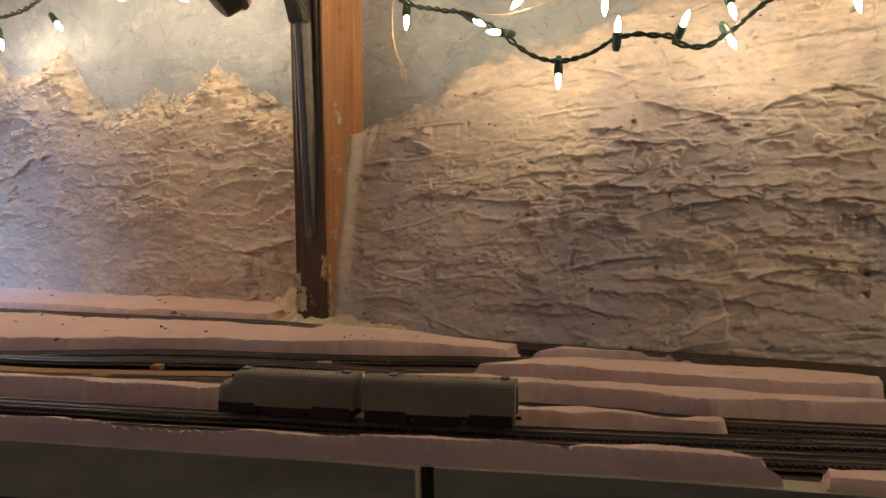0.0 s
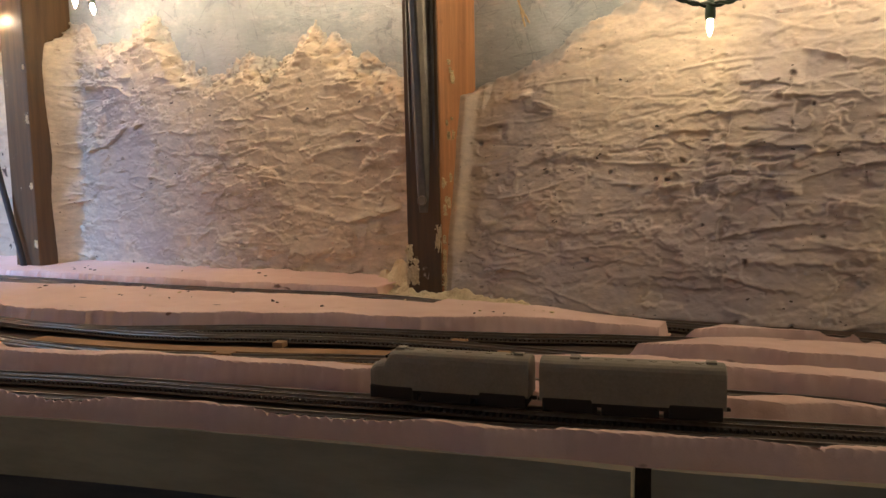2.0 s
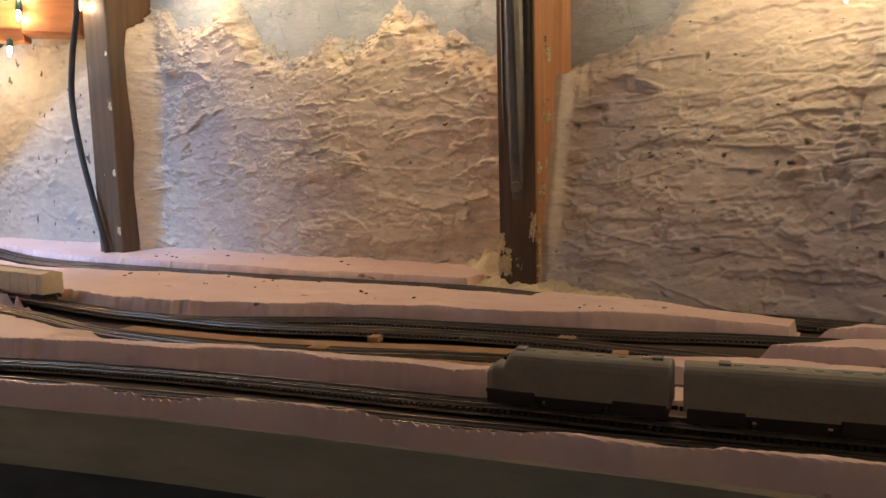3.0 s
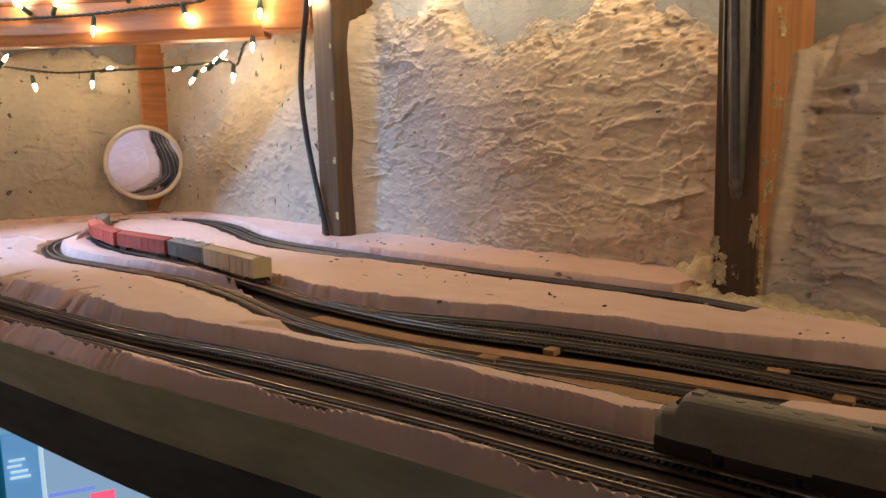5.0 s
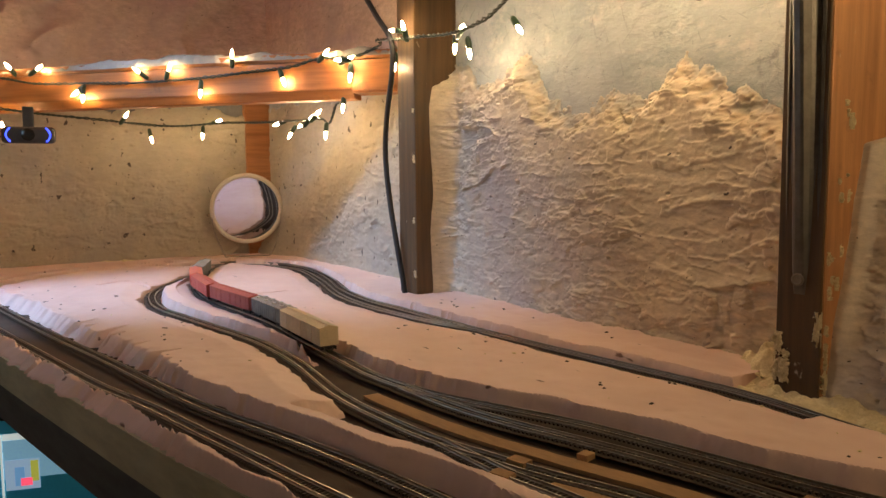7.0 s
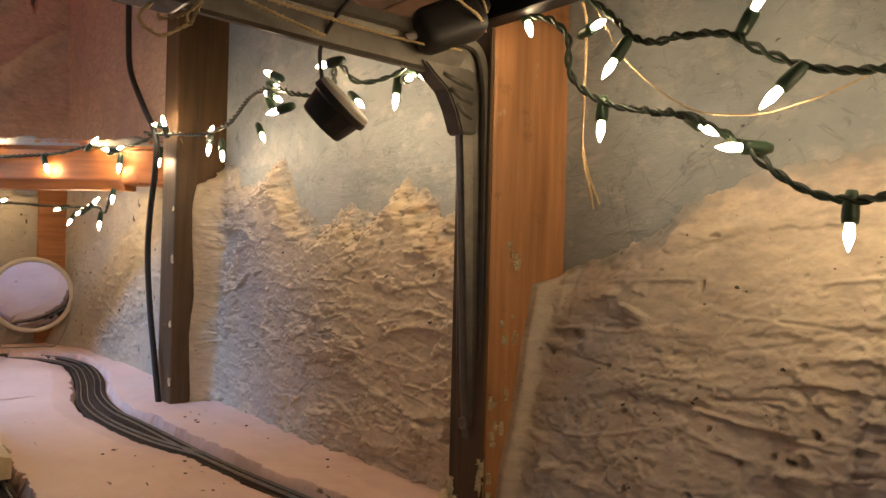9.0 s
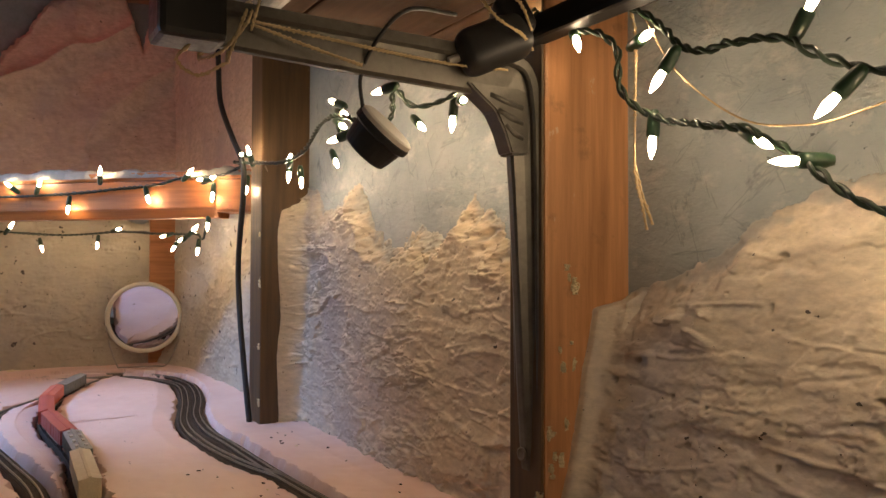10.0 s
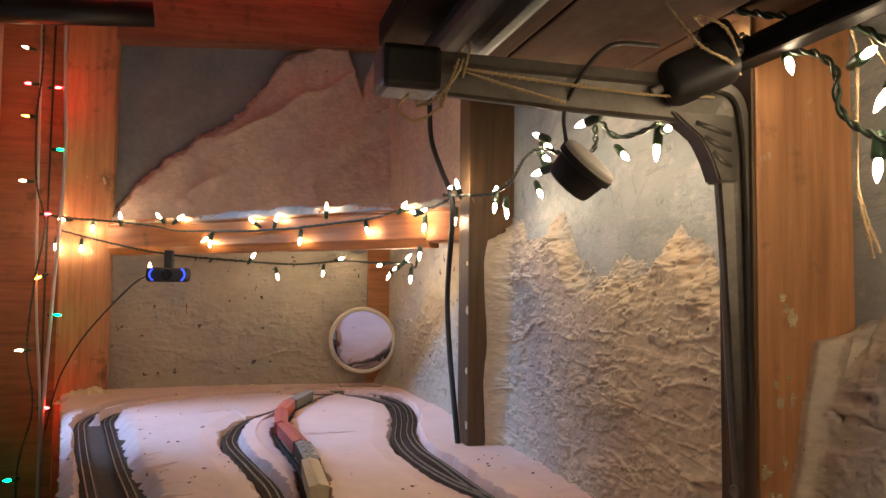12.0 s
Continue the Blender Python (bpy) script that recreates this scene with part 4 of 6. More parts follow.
# cork strips in the yard throat
def cork_strip(x0, x1, upper, lower, inset, ztop, label):
    cx = np.linspace(x0, x1, 60)
    a, b = yat(TRACKS[upper], cx), yat(TRACKS[lower], cx)
    half = np.clip((a - b) / 2 - inset, 0.0028, 0.0075) * (1 + 0.06 * fbm(cx * 60, cx * 0, 2, 91))
    mid = (a + b) / 2
    v, f = [], []
    for x, c, h in zip(cx, mid, half):
        v += [(x, c - h, ztop), (x, c + h, ztop), (x, c + h, Z_DECK + 0.0002), (x, c - h, Z_DECK + 0.0002)]
    for i in range(len(cx) - 1):
        for k in range(4):
            p, q = 4 * i + k, 4 * i + (k + 1) % 4
            f.append((p, q, q + 4, p + 4))
    f += [(3, 2, 1, 0), tuple(4 * (len(cx) - 1) + k for k in range(4))]
    tagged(part("cork_strip", mesh_of("cork_strip", v, f), M_CORK), label, "cork strip", "cork strips of the yard")


cork_strip(-0.215, 0.165, 3, 4, 0.0160, Z_DECK + 0.0028, "long tan cork strip between yard tracks")
cork_strip(0.018, 0.126, 4, 5, 0.0075, Z_DECK + 0.0042, "short tan cork strip with a cut end")


# ---------------------------------------------------------------- tracks
def grade(x, y):
    """The tracks climb gently towards the wall at the back of the loop."""
    return 0.0055 * np.maximum(np.clip((y + 0.30) / 0.12, 0, 1) * np.clip((0.16 - x) / 0.2, 0, 1), 0.8 * np.clip((-0.10 - x) / 0.25, 0, 1) * np.clip((y + 0.44) / 0.06, 0, 1))


def track(line, label):
    tr = thing("railway_track", label, "track", group="model railway tracks")
    d = np.gradient(line, axis=0)
    d /= np.linalg.norm(d, axis=1)[:, None]
    nrm = np.stack([-d[:, 1], d[:, 0]], 1)
    p3 = lambda off, z: np.column_stack([line + nrm * off, z + grade(line[:, 0], line[:, 1])])
    # roadbed with sloped shoulders
    prof = [(-0.0115, Z_DECK + 0.0021), (-0.0088, Z_BED + 0.0004), (0.0088, Z_BED + 0.0004), (0.0115, Z_DECK + 0.0021)]
    part("roadbed", grid_mesh("roadbed", np.stack([p3(o, z) for o, z in prof], 1), False), M_BED, tr)
    # ties
    s = np.concatenate([[0], np.cumsum(np.linalg.norm(np.diff(line, axis=0), axis=1))])
    at = np.arange(0.001, s[-1], 0.0036)
    cxs, cys = np.interp(at, s, line[:, 0]), np.interp(at, s, line[:, 1])
    dx, dy = np.interp(at, s, d[:, 0]), np.interp(at, s, d[:, 1])
    verts, faces = [], []
    for x, y, a, b in zip(cxs, cys, dx, dy):
        k, lift = len(verts), float(grade(x, y))
        for sl in (-1, 1):
            for sw in (-1, 1):
                for zz in (Z_BED + lift, Z_TIE + lift):
                    verts.append((x + a * 0.00085 * sl - b * 0.0083 * sw, y + b * 0.00085 * sl + a * 0.0083 * sw, zz))
        for f in ((1, 5, 7, 3), (0, 1, 3, 2), (5, 4, 6, 7), (0, 4, 5, 1), (3, 7, 6, 2)):
            faces.append(tuple(k + i for i in f))
    tagged(part("tie_strip", mesh_of("tie_strip", verts, faces), M_TIE, tr, "row of dark plastic ties"), kind="stuff")
    for off in (-0.0045, 0.0045):
        sec = [(off - 0.0007, Z_TIE), (off - 0.0003, Z_TIE + 0.0007), (off - 0.0005, Z_RAIL), (off + 0.0005, Z_RAIL), (off + 0.0003, Z_TIE + 0.0007), (off + 0.0007, Z_TIE)]
        part("rail", grid_mesh("rail", np.stack([p3(o, z) for o, z in sec], 1), False), M_RAIL, tr, "worn nickel silver rail")
    return tr


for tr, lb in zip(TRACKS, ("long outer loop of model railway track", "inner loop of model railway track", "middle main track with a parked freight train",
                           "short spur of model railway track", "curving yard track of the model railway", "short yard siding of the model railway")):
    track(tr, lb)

# ---------------------------------------------------------------- rolling stock (N scale)
M_LOCO = surface("loco_grey", (0.22, 0.205, 0.165), (0.29, 0.27, 0.215), 90, 0.5, bump=0.05, bump_scale=900)
M_UNDER = plain("underframe_black", (0.015, 0.014, 0.013), 0.6)
M_WHEEL = surface("wheel_metal", (0.2, 0.18, 0.16), (0.35, 0.32, 0.28), 200, 0.35, 0.8, bump=0)
M_RED = surface("boxcar_red", (0.42, 0.07, 0.05), (0.55, 0.11, 0.08), 120, 0.5, bump=0.1, bump_scale=600)
M_RED_DARK = surface("boxcar_maroon", (0.26, 0.05, 0.04), (0.36, 0.075, 0.055), 120, 0.5, bump=0.1, bump_scale=600)
M_ORANGE = surface("caboose_orange", (0.62, 0.14, 0.09), (0.72, 0.20, 0.13), 120, 0.5, bump=0.1, bump_scale=600)
M_HOPPER = surface("hopper_grey", (0.13, 0.145, 0.13), (0.22, 0.235, 0.21), 150, 0.5, bump=0.1, bump_scale=600)
M_TAN = surface("boxcar_tan", (0.62, 0.52, 0.34), (0.74, 0.64, 0.45), 100, 0.5, bump=0.05, bump_scale=600)
M_ROOFGREY = surface("roof_grey", (0.26, 0.26, 0.24), (0.36, 0.36, 0.33), 120, 0.5, bump=0.1, bump_scale=600)
M_GLASS_DARK = plain("dark_glass", (0.02, 0.02, 0.02), 0.1)


def section_body(profiles):
    """A closed hull through cross sections: (x, half width, floor, side top, crown)."""
    verts, faces, n = [], [], 12
    for x, w, z0, zs, zc in profiles:
        ring = [(w, z0), (w, zs)]
        for k in range(1, 9):
            a = math.pi * k / 9
            ring.append((w * math.copysign(abs(math.cos(a)) ** 0.7, math.cos(a)), zs + (zc - zs) * math.sin(a) ** 0.8))
        ring += [(-w, zs), (-w, z0)]
        verts += [(x, y, z) for y, z in ring]
    for i in range(len(profiles) - 1):
        for k in range(n):
            a, b = i * n + k, i * n + (k + 1) % n
            faces.append((a, b, b + n, a + n))
    faces += [tuple(range(n))[::-1], tuple((len(profiles) - 1) * n + k for k in range(n))]
    return mesh_of("hull", verts, faces)


def bogie(parent, x, axles=2, z=0.0):
    bm = box((x - 0.0105, -0.0075, 0.0022 + z), (x + 0.0105, 0.0075, 0.0065 + z), 0.0008)
    for sgn in (-1, 1):
        box((x - 0.012, sgn * 0.0078 - 0.0006, 0.0018 + z), (x + 0.012, sgn * 0.0078 + 0.0006, 0.0052 + z), 0.0004, bm)
    tr = part("bogie", bm, M_UNDER, parent, "black four-wheel bogie")
    for k in range(axles):
        wx = x - 0.0075 + 0.015 * k
        for sgn in (-1, 1):
            m = pose(wx, sgn * 0.0045, 0.0030 + z, 90)
            part("wheel", lathe([(0.0034, -0.0002), (0.0034, 0.0003), (0.0029, 0.0004), (0.0029, 0.0012), (0.0010, 0.0013)], 14, m), M_WHEEL, tr, "small metal wheel")


def diesel(m, cab, label):
    """A streamlined diesel unit, 92 mm over the couplers."""
    ob = thing("diesel_locomotive", label, "locomotive", m, "grey diesel pair")
    L, w, z0, zs, zc = 0.045, 0.0092, 0.0075, 0.0225, 0.0282
    prof = [(L, w * 0.97, z0, zs, zc - 0.0006), (L - 0.0006, w, z0, zs, zc)]
    if cab:
        prof += [(-L + 0.0155, w, z0, zs, zc), (-L + 0.0125, w, z0, zs - 0.001, zc - 0.0008), (-L + 0.0098, w * 0.98, z0 - 0.001, 0.0185, 0.0222),
                 (-L + 0.0045, w * 0.93, z0 - 0.002, 0.0172, 0.0212), (-L + 0.001, w * 0.74, z0 - 0.002, 0.0150, 0.0185), (-L, w * 0.45, z0 - 0.001, 0.0125, 0.015)]
    else:
        prof += [(-L + 0.0006, w, z0, zs, zc), (-L, w * 0.97, z0, zs, zc - 0.0006)]
    body = part("body", section_body(prof), M_LOCO, ob)
    bm = bmesh.new()
    for k in range(6):
        x = -0.022 + 0.011 * k
        lathe([(0.0021, 0), (0.0021, 0.0004), (0.0010, 0.0006)], 12, pose(x, 0, zc - 0.0002), bm)
    box((-0.030, -0.0030, zc - 0.0006), (-0.025, 0.0030, zc + 0.0010), 0.0003, bm)
    box((0.036, -0.0022, zc - 0.0006), (0.041, 0.0022, zc + 0.0012), 0.0003, bm)
    part("roof_vents", bm, M_LOCO, body, "row of round roof fans")
    bm = box((-L + 0.002, -0.0086, 0.0052), (L - 0.002, 0.0086, 0.0080), 0.0005)
    box((-0.014, -0.0090, 0.0016), (0.014, 0.0090, 0.0076), 0.001, bm)
    for x in (-0.031, 0.031):
        box((x - 0.0125, -0.0094, 0.0020), (x + 0.0125, 0.0094, 0.0092), 0.0008, bm)
    part("underframe", bm, M_UNDER, ob, "black frame with fuel tank")
    if cab:
        part("windscreen", box((-0.0006, -0.0066, -0.0018), (0.0006, 0.0066, 0.0018), 0.0004, m=pose(-L + 0.0112, 0, 0.0238, 0, -38)), M_GLASS_DARK, ob, "dark cab windscreen")
        part("headlight", lathe([(0.0014, 0), (0.0016, 0.001), (0.001, 0.0014)], 10, pose(-L + 0.0022, 0, 0.0182, 0, -70)), M_CREAM, ob, "small nose headlight")
    else:
        part("end_door", box((L - 0.0003, -0.0028, 0.0085), (L + 0.0006, 0.0028, 0.0235), 0.0003), M_UNDER, ob, "narrow end door")
    for x in (-0.028, 0.028):
        bogie(ob, x)
    for sgn in (-1, 1):
        part("coupler", box((sgn * L - 0.002, -0.0011, 0.0048), (sgn * L + 0.0026, 0.0011, 0.0066), 0.0004), M_UNDER, ob, "black knuckle coupler")
    return ob


def freight(m, length, material, kind_name, label, ribs=0, hatches=False, height=0.0235, roof=None):
    ob = thing("freight_car", label, "freight car", m, "parked freight train")
    L, w, z0 = length / 2, 0.0102, 0.0065
    zs = height - 0.0015
    bm = box((-L, -w, z0), (L, w, zs), 0.0004)
    body = part("body", bm, material, ob)
    for k in range(ribs):
        x = -L + (k + 0.5) * length / ribs
        for sgn in (-1, 1):
            part("rib", box((x - 0.0006, sgn * w - 0.0005, z0 + 0.001), (x + 0.0006, sgn * w + 0.0007, zs - 0.0004), 0.0002), material, body)
    verts, faces = [], []
    for x in (-L - 0.0004, L + 0.0004):
        verts += [(x, -w - 0.0004, zs - 0.0002), (x, 0, height + 0.0008), (x, w + 0.0004, zs - 0.0002)]
    faces = [(0, 3, 4, 1), (1, 4, 5, 2), (0, 1, 2), (5, 4, 3), (0, 2, 5, 3)]
    rf = part("roof", mesh_of("roof", verts, faces), roof or material, ob)
    part("roof_walk", box((-L, -0.0016, height + 0.0006), (L, 0.0016, height + 0.0014), 0.0002), roof or material, rf)
    if hatches:
        for k in range(4):
            for sgn in (-1, 1):
                x = -L + (k + 0.5) * length / 4
                part("hatch", box((x - 0.0035, sgn * 0.0048 - 0.0018, height - 0.0006), (x + 0.0035, sgn * 0.0048 + 0.0018, height + 0.0016), 0.0004), M_WHITE, rf, "pale roof hatch")
    else:
        for sgn in (-1, 1):
            part("side_door", box((-0.0085, sgn * w - 0.0004, z0 + 0.0008), (0.0085, sgn * w + 0.0006, zs - 0.0008), 0.0002), material, body, "sliding side door")
            for k in range(8):
                x = -L + (k + 0.5) * length / 8
                if abs(x) > 0.010:
                    part("rib", box((x - 0.0003, sgn * w - 0.0003, z0 + 0.0006), (x + 0.0003, sgn * w + 0.0004, zs - 0.0004)), material, body)
    part("underframe", box((-L + 0.002, -0.006, 0.0052), (L - 0.002, 0.006, 0.0068), 0.0003), M_UNDER, ob)
    for sgn in (-1, 1):
        bogie(ob, sgn * (L - 0.013))
        part("coupler", box((sgn * L - 0.001, -0.001, 0.0046), (sgn * L + 0.0026, 0.001, 0.0062), 0.0003), M_UNDER, ob, "black knuckle coupler")
    return ob


def on_track(line, x, lead=1):
    """The pose on a track nearest to a place along the table."""
    i = int(np.argmin(np.abs(line[:, 0] - x[0]) + 3 * np.abs(line[:, 1] - x[1])))
    j, k = max(i - 12, 0), min(i + 12, len(line) - 1)
    d = (line[k] - line[j]) * lead
    return pose(line[i][0], line[i][1], Z_RAIL + 0.0001, 0, 0, math.degrees(math.atan2(d[1], d[0])))


# the grey pair stands on the inner loop beside the front rim
rest = TRACKS[1][int(np.argmin(np.abs(TRACKS[1][:, 0] - TRAIN_X) + 3 * np.abs(TRACKS[1][:, 1] + 0.345))):]
second = rest[int(np.argmin(np.abs(np.linalg.norm(rest - rest[0], axis=1)[:80] - 0.0945)))]
diesel(on_track(TRACKS[1], tuple(rest[0]), 1), True, "dull grey streamlined diesel cab unit on track")
diesel(on_track(TRACKS[1], tuple(second), 1), False, "dull grey streamlined diesel booster unit on track")

# the parked freight on the middle track
MAIN = TRACKS[2]
arc = np.concatenate([[0], np.cumsum(np.linalg.norm(np.diff(MAIN, axis=0), axis=1))])
start = arc[int(np.argmin(np.abs(MAIN[:, 0] + 0.352) + np.abs(MAIN[:, 1] + 0.284)))]


def main_pose(s):
    c = [np.interp(s, arc, MAIN[:, i]) for i in (0, 1)]
    a = [np.interp(s - 0.02, arc, MAIN[:, i]) for i in (0, 1)]
    b = [np.interp(s + 0.02, arc, MAIN[:, i]) for i in (0, 1)]
    return pose(c[0], c[1], Z_RAIL + 0.0001 + float(grade(c[0], c[1])), 0, 0, math.degrees(math.atan2(b[1] - a[1], b[0] - a[0])))


s = start
for length, mat_, roof_, ribs_, hatch_, lb in ((0.132, M_TAN, M_TAN, 0, False, "cream tan boxcar parked on the middle track"),
                                         (0.112, M_HOPPER, M_ROOFGREY, 14, True, "grey ribbed covered hopper with white hatches"),
                                         (0.148, M_RED_DARK, M_RED, 0, False, "faded red boxcar parked on the curve"),
                                         (0.136, M_RED, M_RED, 0, False, "bright red boxcar parked on the curve"),
                                         (0.108, M_ORANGE, M_ORANGE, 0, False, "short orange red caboose car"),
                                         (0.126, M_HOPPER, M_ROOFGREY, 0, False, "pale grey boxcar at the far end")):
    freight(main_pose(s + length / 2), length, mat_, "", lb, ribs_, hatch_, roof=roof_, height=0.0270 if mat_ is M_TAN else 0.0258)
    s += length + 0.006

# ---------------------------------------------------------------- round mirror on a wire stand
def mirror_mat():
    m, t, b, g = nodes_of("mirror_glass")
    b.inputs["Base Color"].default_value = (0.60, 0.63, 0.70, 1)
    b.inputs["Metallic"].default_value = 1
    b.inputs["Roughness"].default_value = 0.02
    return m


mir = thing("round_mirror", "round cream-framed shaving mirror on wire stand", "mirror", pose(-1.348, -0.081, 0.1084, 0, 90 + 8.5, -13) @ Matrix.Scale(0.98, 4))
ring = []
for i in range(48):
    a = 2 * math.pi * i / 48
    ring.append([((0.078 + 0.0055 * math.cos(b)) * math.cos(a), (0.078 + 0.0055 * math.cos(b)) * math.sin(a), 0.006 * math.sin(b)) for b in np.linspace(0, 2 * math.pi, 13)])
ring.append(ring[0])
part("frame", grid_mesh("frame", np.array(ring)), M_CREAM, mir, "cream plastic rim")
part("glass", lathe([(0.0755, -0.002), (0.0755, 0.0015)], 48), mirror_mat(), mir, "mirror glass")
part("back", lathe([(0.074, -0.006), (0.0755, -0.0022)], 40), M_CREAM, mir, "cream back plate")
tagged(part("mirror_stand", tube("mirror_stand", spline([(-1.368, -0.157, 0.106), (-1.358, -0.154, 0.06), (-1.338, -0.138, 0.006), (-1.322, -0.130, 0.003), (-1.310, -0.066, 0.003), (-1.318, -0.036, 0.006), (-1.332, -0.010, 0.06), (-1.337, -0.006, 0.106)], 0.006), 0.0014), M_RAIL), "thin bent wire stand of a mirror", "stand")

# ---------------------------------------------------------------- webcam under the beam
cam_ob = thing("webcam", "black webcam with two blue glowing arcs", "webcam", pose(-1.203, -0.518, 0.257, 0, 0, -8) @ Matrix.Scale(0.88, 4))
part("body", box((-0.012, -0.050, -0.017), (0.016, 0.050, 0.017), 0.012, segs=4), M_RUBBER, cam_ob)
part("lens", lathe([(0.012, 0), (0.0125, 0.006), (0.008, 0.007)], 24, pose(0.014, 0, 0, 0, 90)), M_GLASS_DARK, cam_ob, "dark round lens")
M_BLUE = glow("blue_led", (0.02, 0.05, 1.0), 2.2)
for sgn in (-1, 1):
    pts = [(0.0165 - 0.002 * abs(z) / 0.014, sgn * (0.028 + 0.012 * math.cos(z / 0.014 * 1.2)), z) for z in np.linspace(-0.014, 0.014, 13)]
    part("light_arc", tube("light_arc", pts, 0.0016, 6), M_BLUE, cam_ob, "glowing blue light arc")
part("clip", box((-0.012, -0.010, 0.012), (0.006, 0.010, 0.058), 0.003), M_RUBBER, cam_ob, "black mounting clip")
tagged(part("webcam_cable", tube("webcam_cable", spline([(-1.212, -0.555, 0.259), (-1.25, -0.60, 0.228), (-1.31, -0.685, 0.135), (-1.34, -0.732, 0.06), (-1.345, -0.752, 0.005), (-1.34, -0.772, -0.10)], 0.01), 0.0018), M_RUBBER), "thin black cable of a webcam", "cable")

# ---------------------------------------------------------------- strings of lights
BULB_ME = lathe([(0.0019, 0), (0.0025, 0.0035), (0.0027, 0.0075), (0.0017, 0.0115), (0.0003, 0.0150)], 10)
BULB_ME = from_bm("bulb", BULB_ME, True)
SOCK_ME = from_bm("socket", lathe([(0.0026, -0.016), (0.0040, -0.012), (0.0044, -0.002), (0.0040, 0.0008)], 10), True)
SOCK_ME.materials.append(M_SOCKET)
BULB_MESHES = {}


def bulb_mesh(material):
    if material not in BULB_MESHES:
        me = BULB_ME.copy()
        me.materials.append(material)
        BULB_MESHES[material] = me
    return BULB_MESHES[material]


def light(parent, place, way, material):
    """A socket with its glowing bulb; place: the middle of the bulb; way: where it points."""
    q = Vector(way).to_track_quat("Z", "Y").to_matrix().to_4x4()
    m = Matrix.Translation(Vector(place)) @ q @ pose(0, 0, -0.008)
    so = part("socket", SOCK_ME, None, parent, "", m)
    part("bulb", bulb_mesh(material), None, so, "small glowing bulb")


def light_string(label, line, bulbs, material=None, radius=0.0014):
    st = thing("string_lights", label, "string lights", group="strings of lights")
    part("cable", twisted("cable", spline(line, 0.003), radius), M_WIRE, st, "twisted dark green cable")
    for place, way in bulbs:
        light(st, place, way, material or M_BULB)
    return st


D, U = (0, -0.1, -1), (0.1, -0.1, 1)
YS = -0.036
light_string("dark green string of warm lights before tan plaster",
             [(0.039, -0.055, 0.395), (0.078, YS, 0.375), (0.087, YS, 0.340), (0.116, YS, 0.318), (0.154, YS, 0.307), (0.178, YS, 0.301), (0.209, YS, 0.283), (0.240, YS, 0.258), (0.268, YS, 0.248),
              (0.298, YS, 0.252), (0.328, YS, 0.265), (0.367, YS, 0.261), (0.377, YS, 0.254), (0.395, YS, 0.249), (0.417, YS, 0.259), (0.447, YS, 0.282), (0.518, YS, 0.327), (0.595, YS, 0.317), (0.692, YS, 0.346)],
             [((0.057, -0.047, 0.376), (0.5, -0.2, -1)), ((0.011, -0.056, 0.409), (1, -0.2, 0.1)), ((0.110, YS, 0.371), (1, -0.3, 0.1)), ((0.113, YS, 0.299), D), ((0.192, YS, 0.291), (0.8, -0.2, -0.5)), ((0.208, YS - 0.008, 0.279), (-0.7, -0.8, 0)),
              ((0.269, YS, 0.229), D), ((0.324, YS, 0.276), U), ((0.382, YS, 0.275), (0.5, -0.3, 1)), ((0.420, YS, 0.250), (0.3, -0.3, -0.6)), ((0.513, YS, 0.271), (0.2, -0.2, -1)), ((0.595, YS, 0.298), D)], M_BULB_NEAR)
light_string("dark green string of warm lights below the shelf",
             [(0.02, -0.06, 0.425), (0.099, YS, 0.390), (0.141, YS, 0.354), (0.173, YS, 0.350), (0.202, YS, 0.345), (0.218, YS, 0.334), (0.248, YS, 0.318), (0.284, YS, 0.311), (0.334, YS, 0.315), (0.402, YS, 0.323), (0.499, YS, 0.336), (0.615, YS, 0.356)],
             [((0.126, YS - 0.01, 0.336), (-0.4, -0.3, -0.8)), ((0.221, YS, 0.361), (0.6, -0.1, 0.8)), ((0.232, YS - 0.01, 0.302), (-0.6, -0.3, -0.7)), ((0.312, YS, 0.291), D), ((0.420, YS, 0.276), (0.3, -0.2, -1)), ((0.470, YS, 0.336), U), ((0.557, YS, 0.317), D)], M_BULB_UPPER)
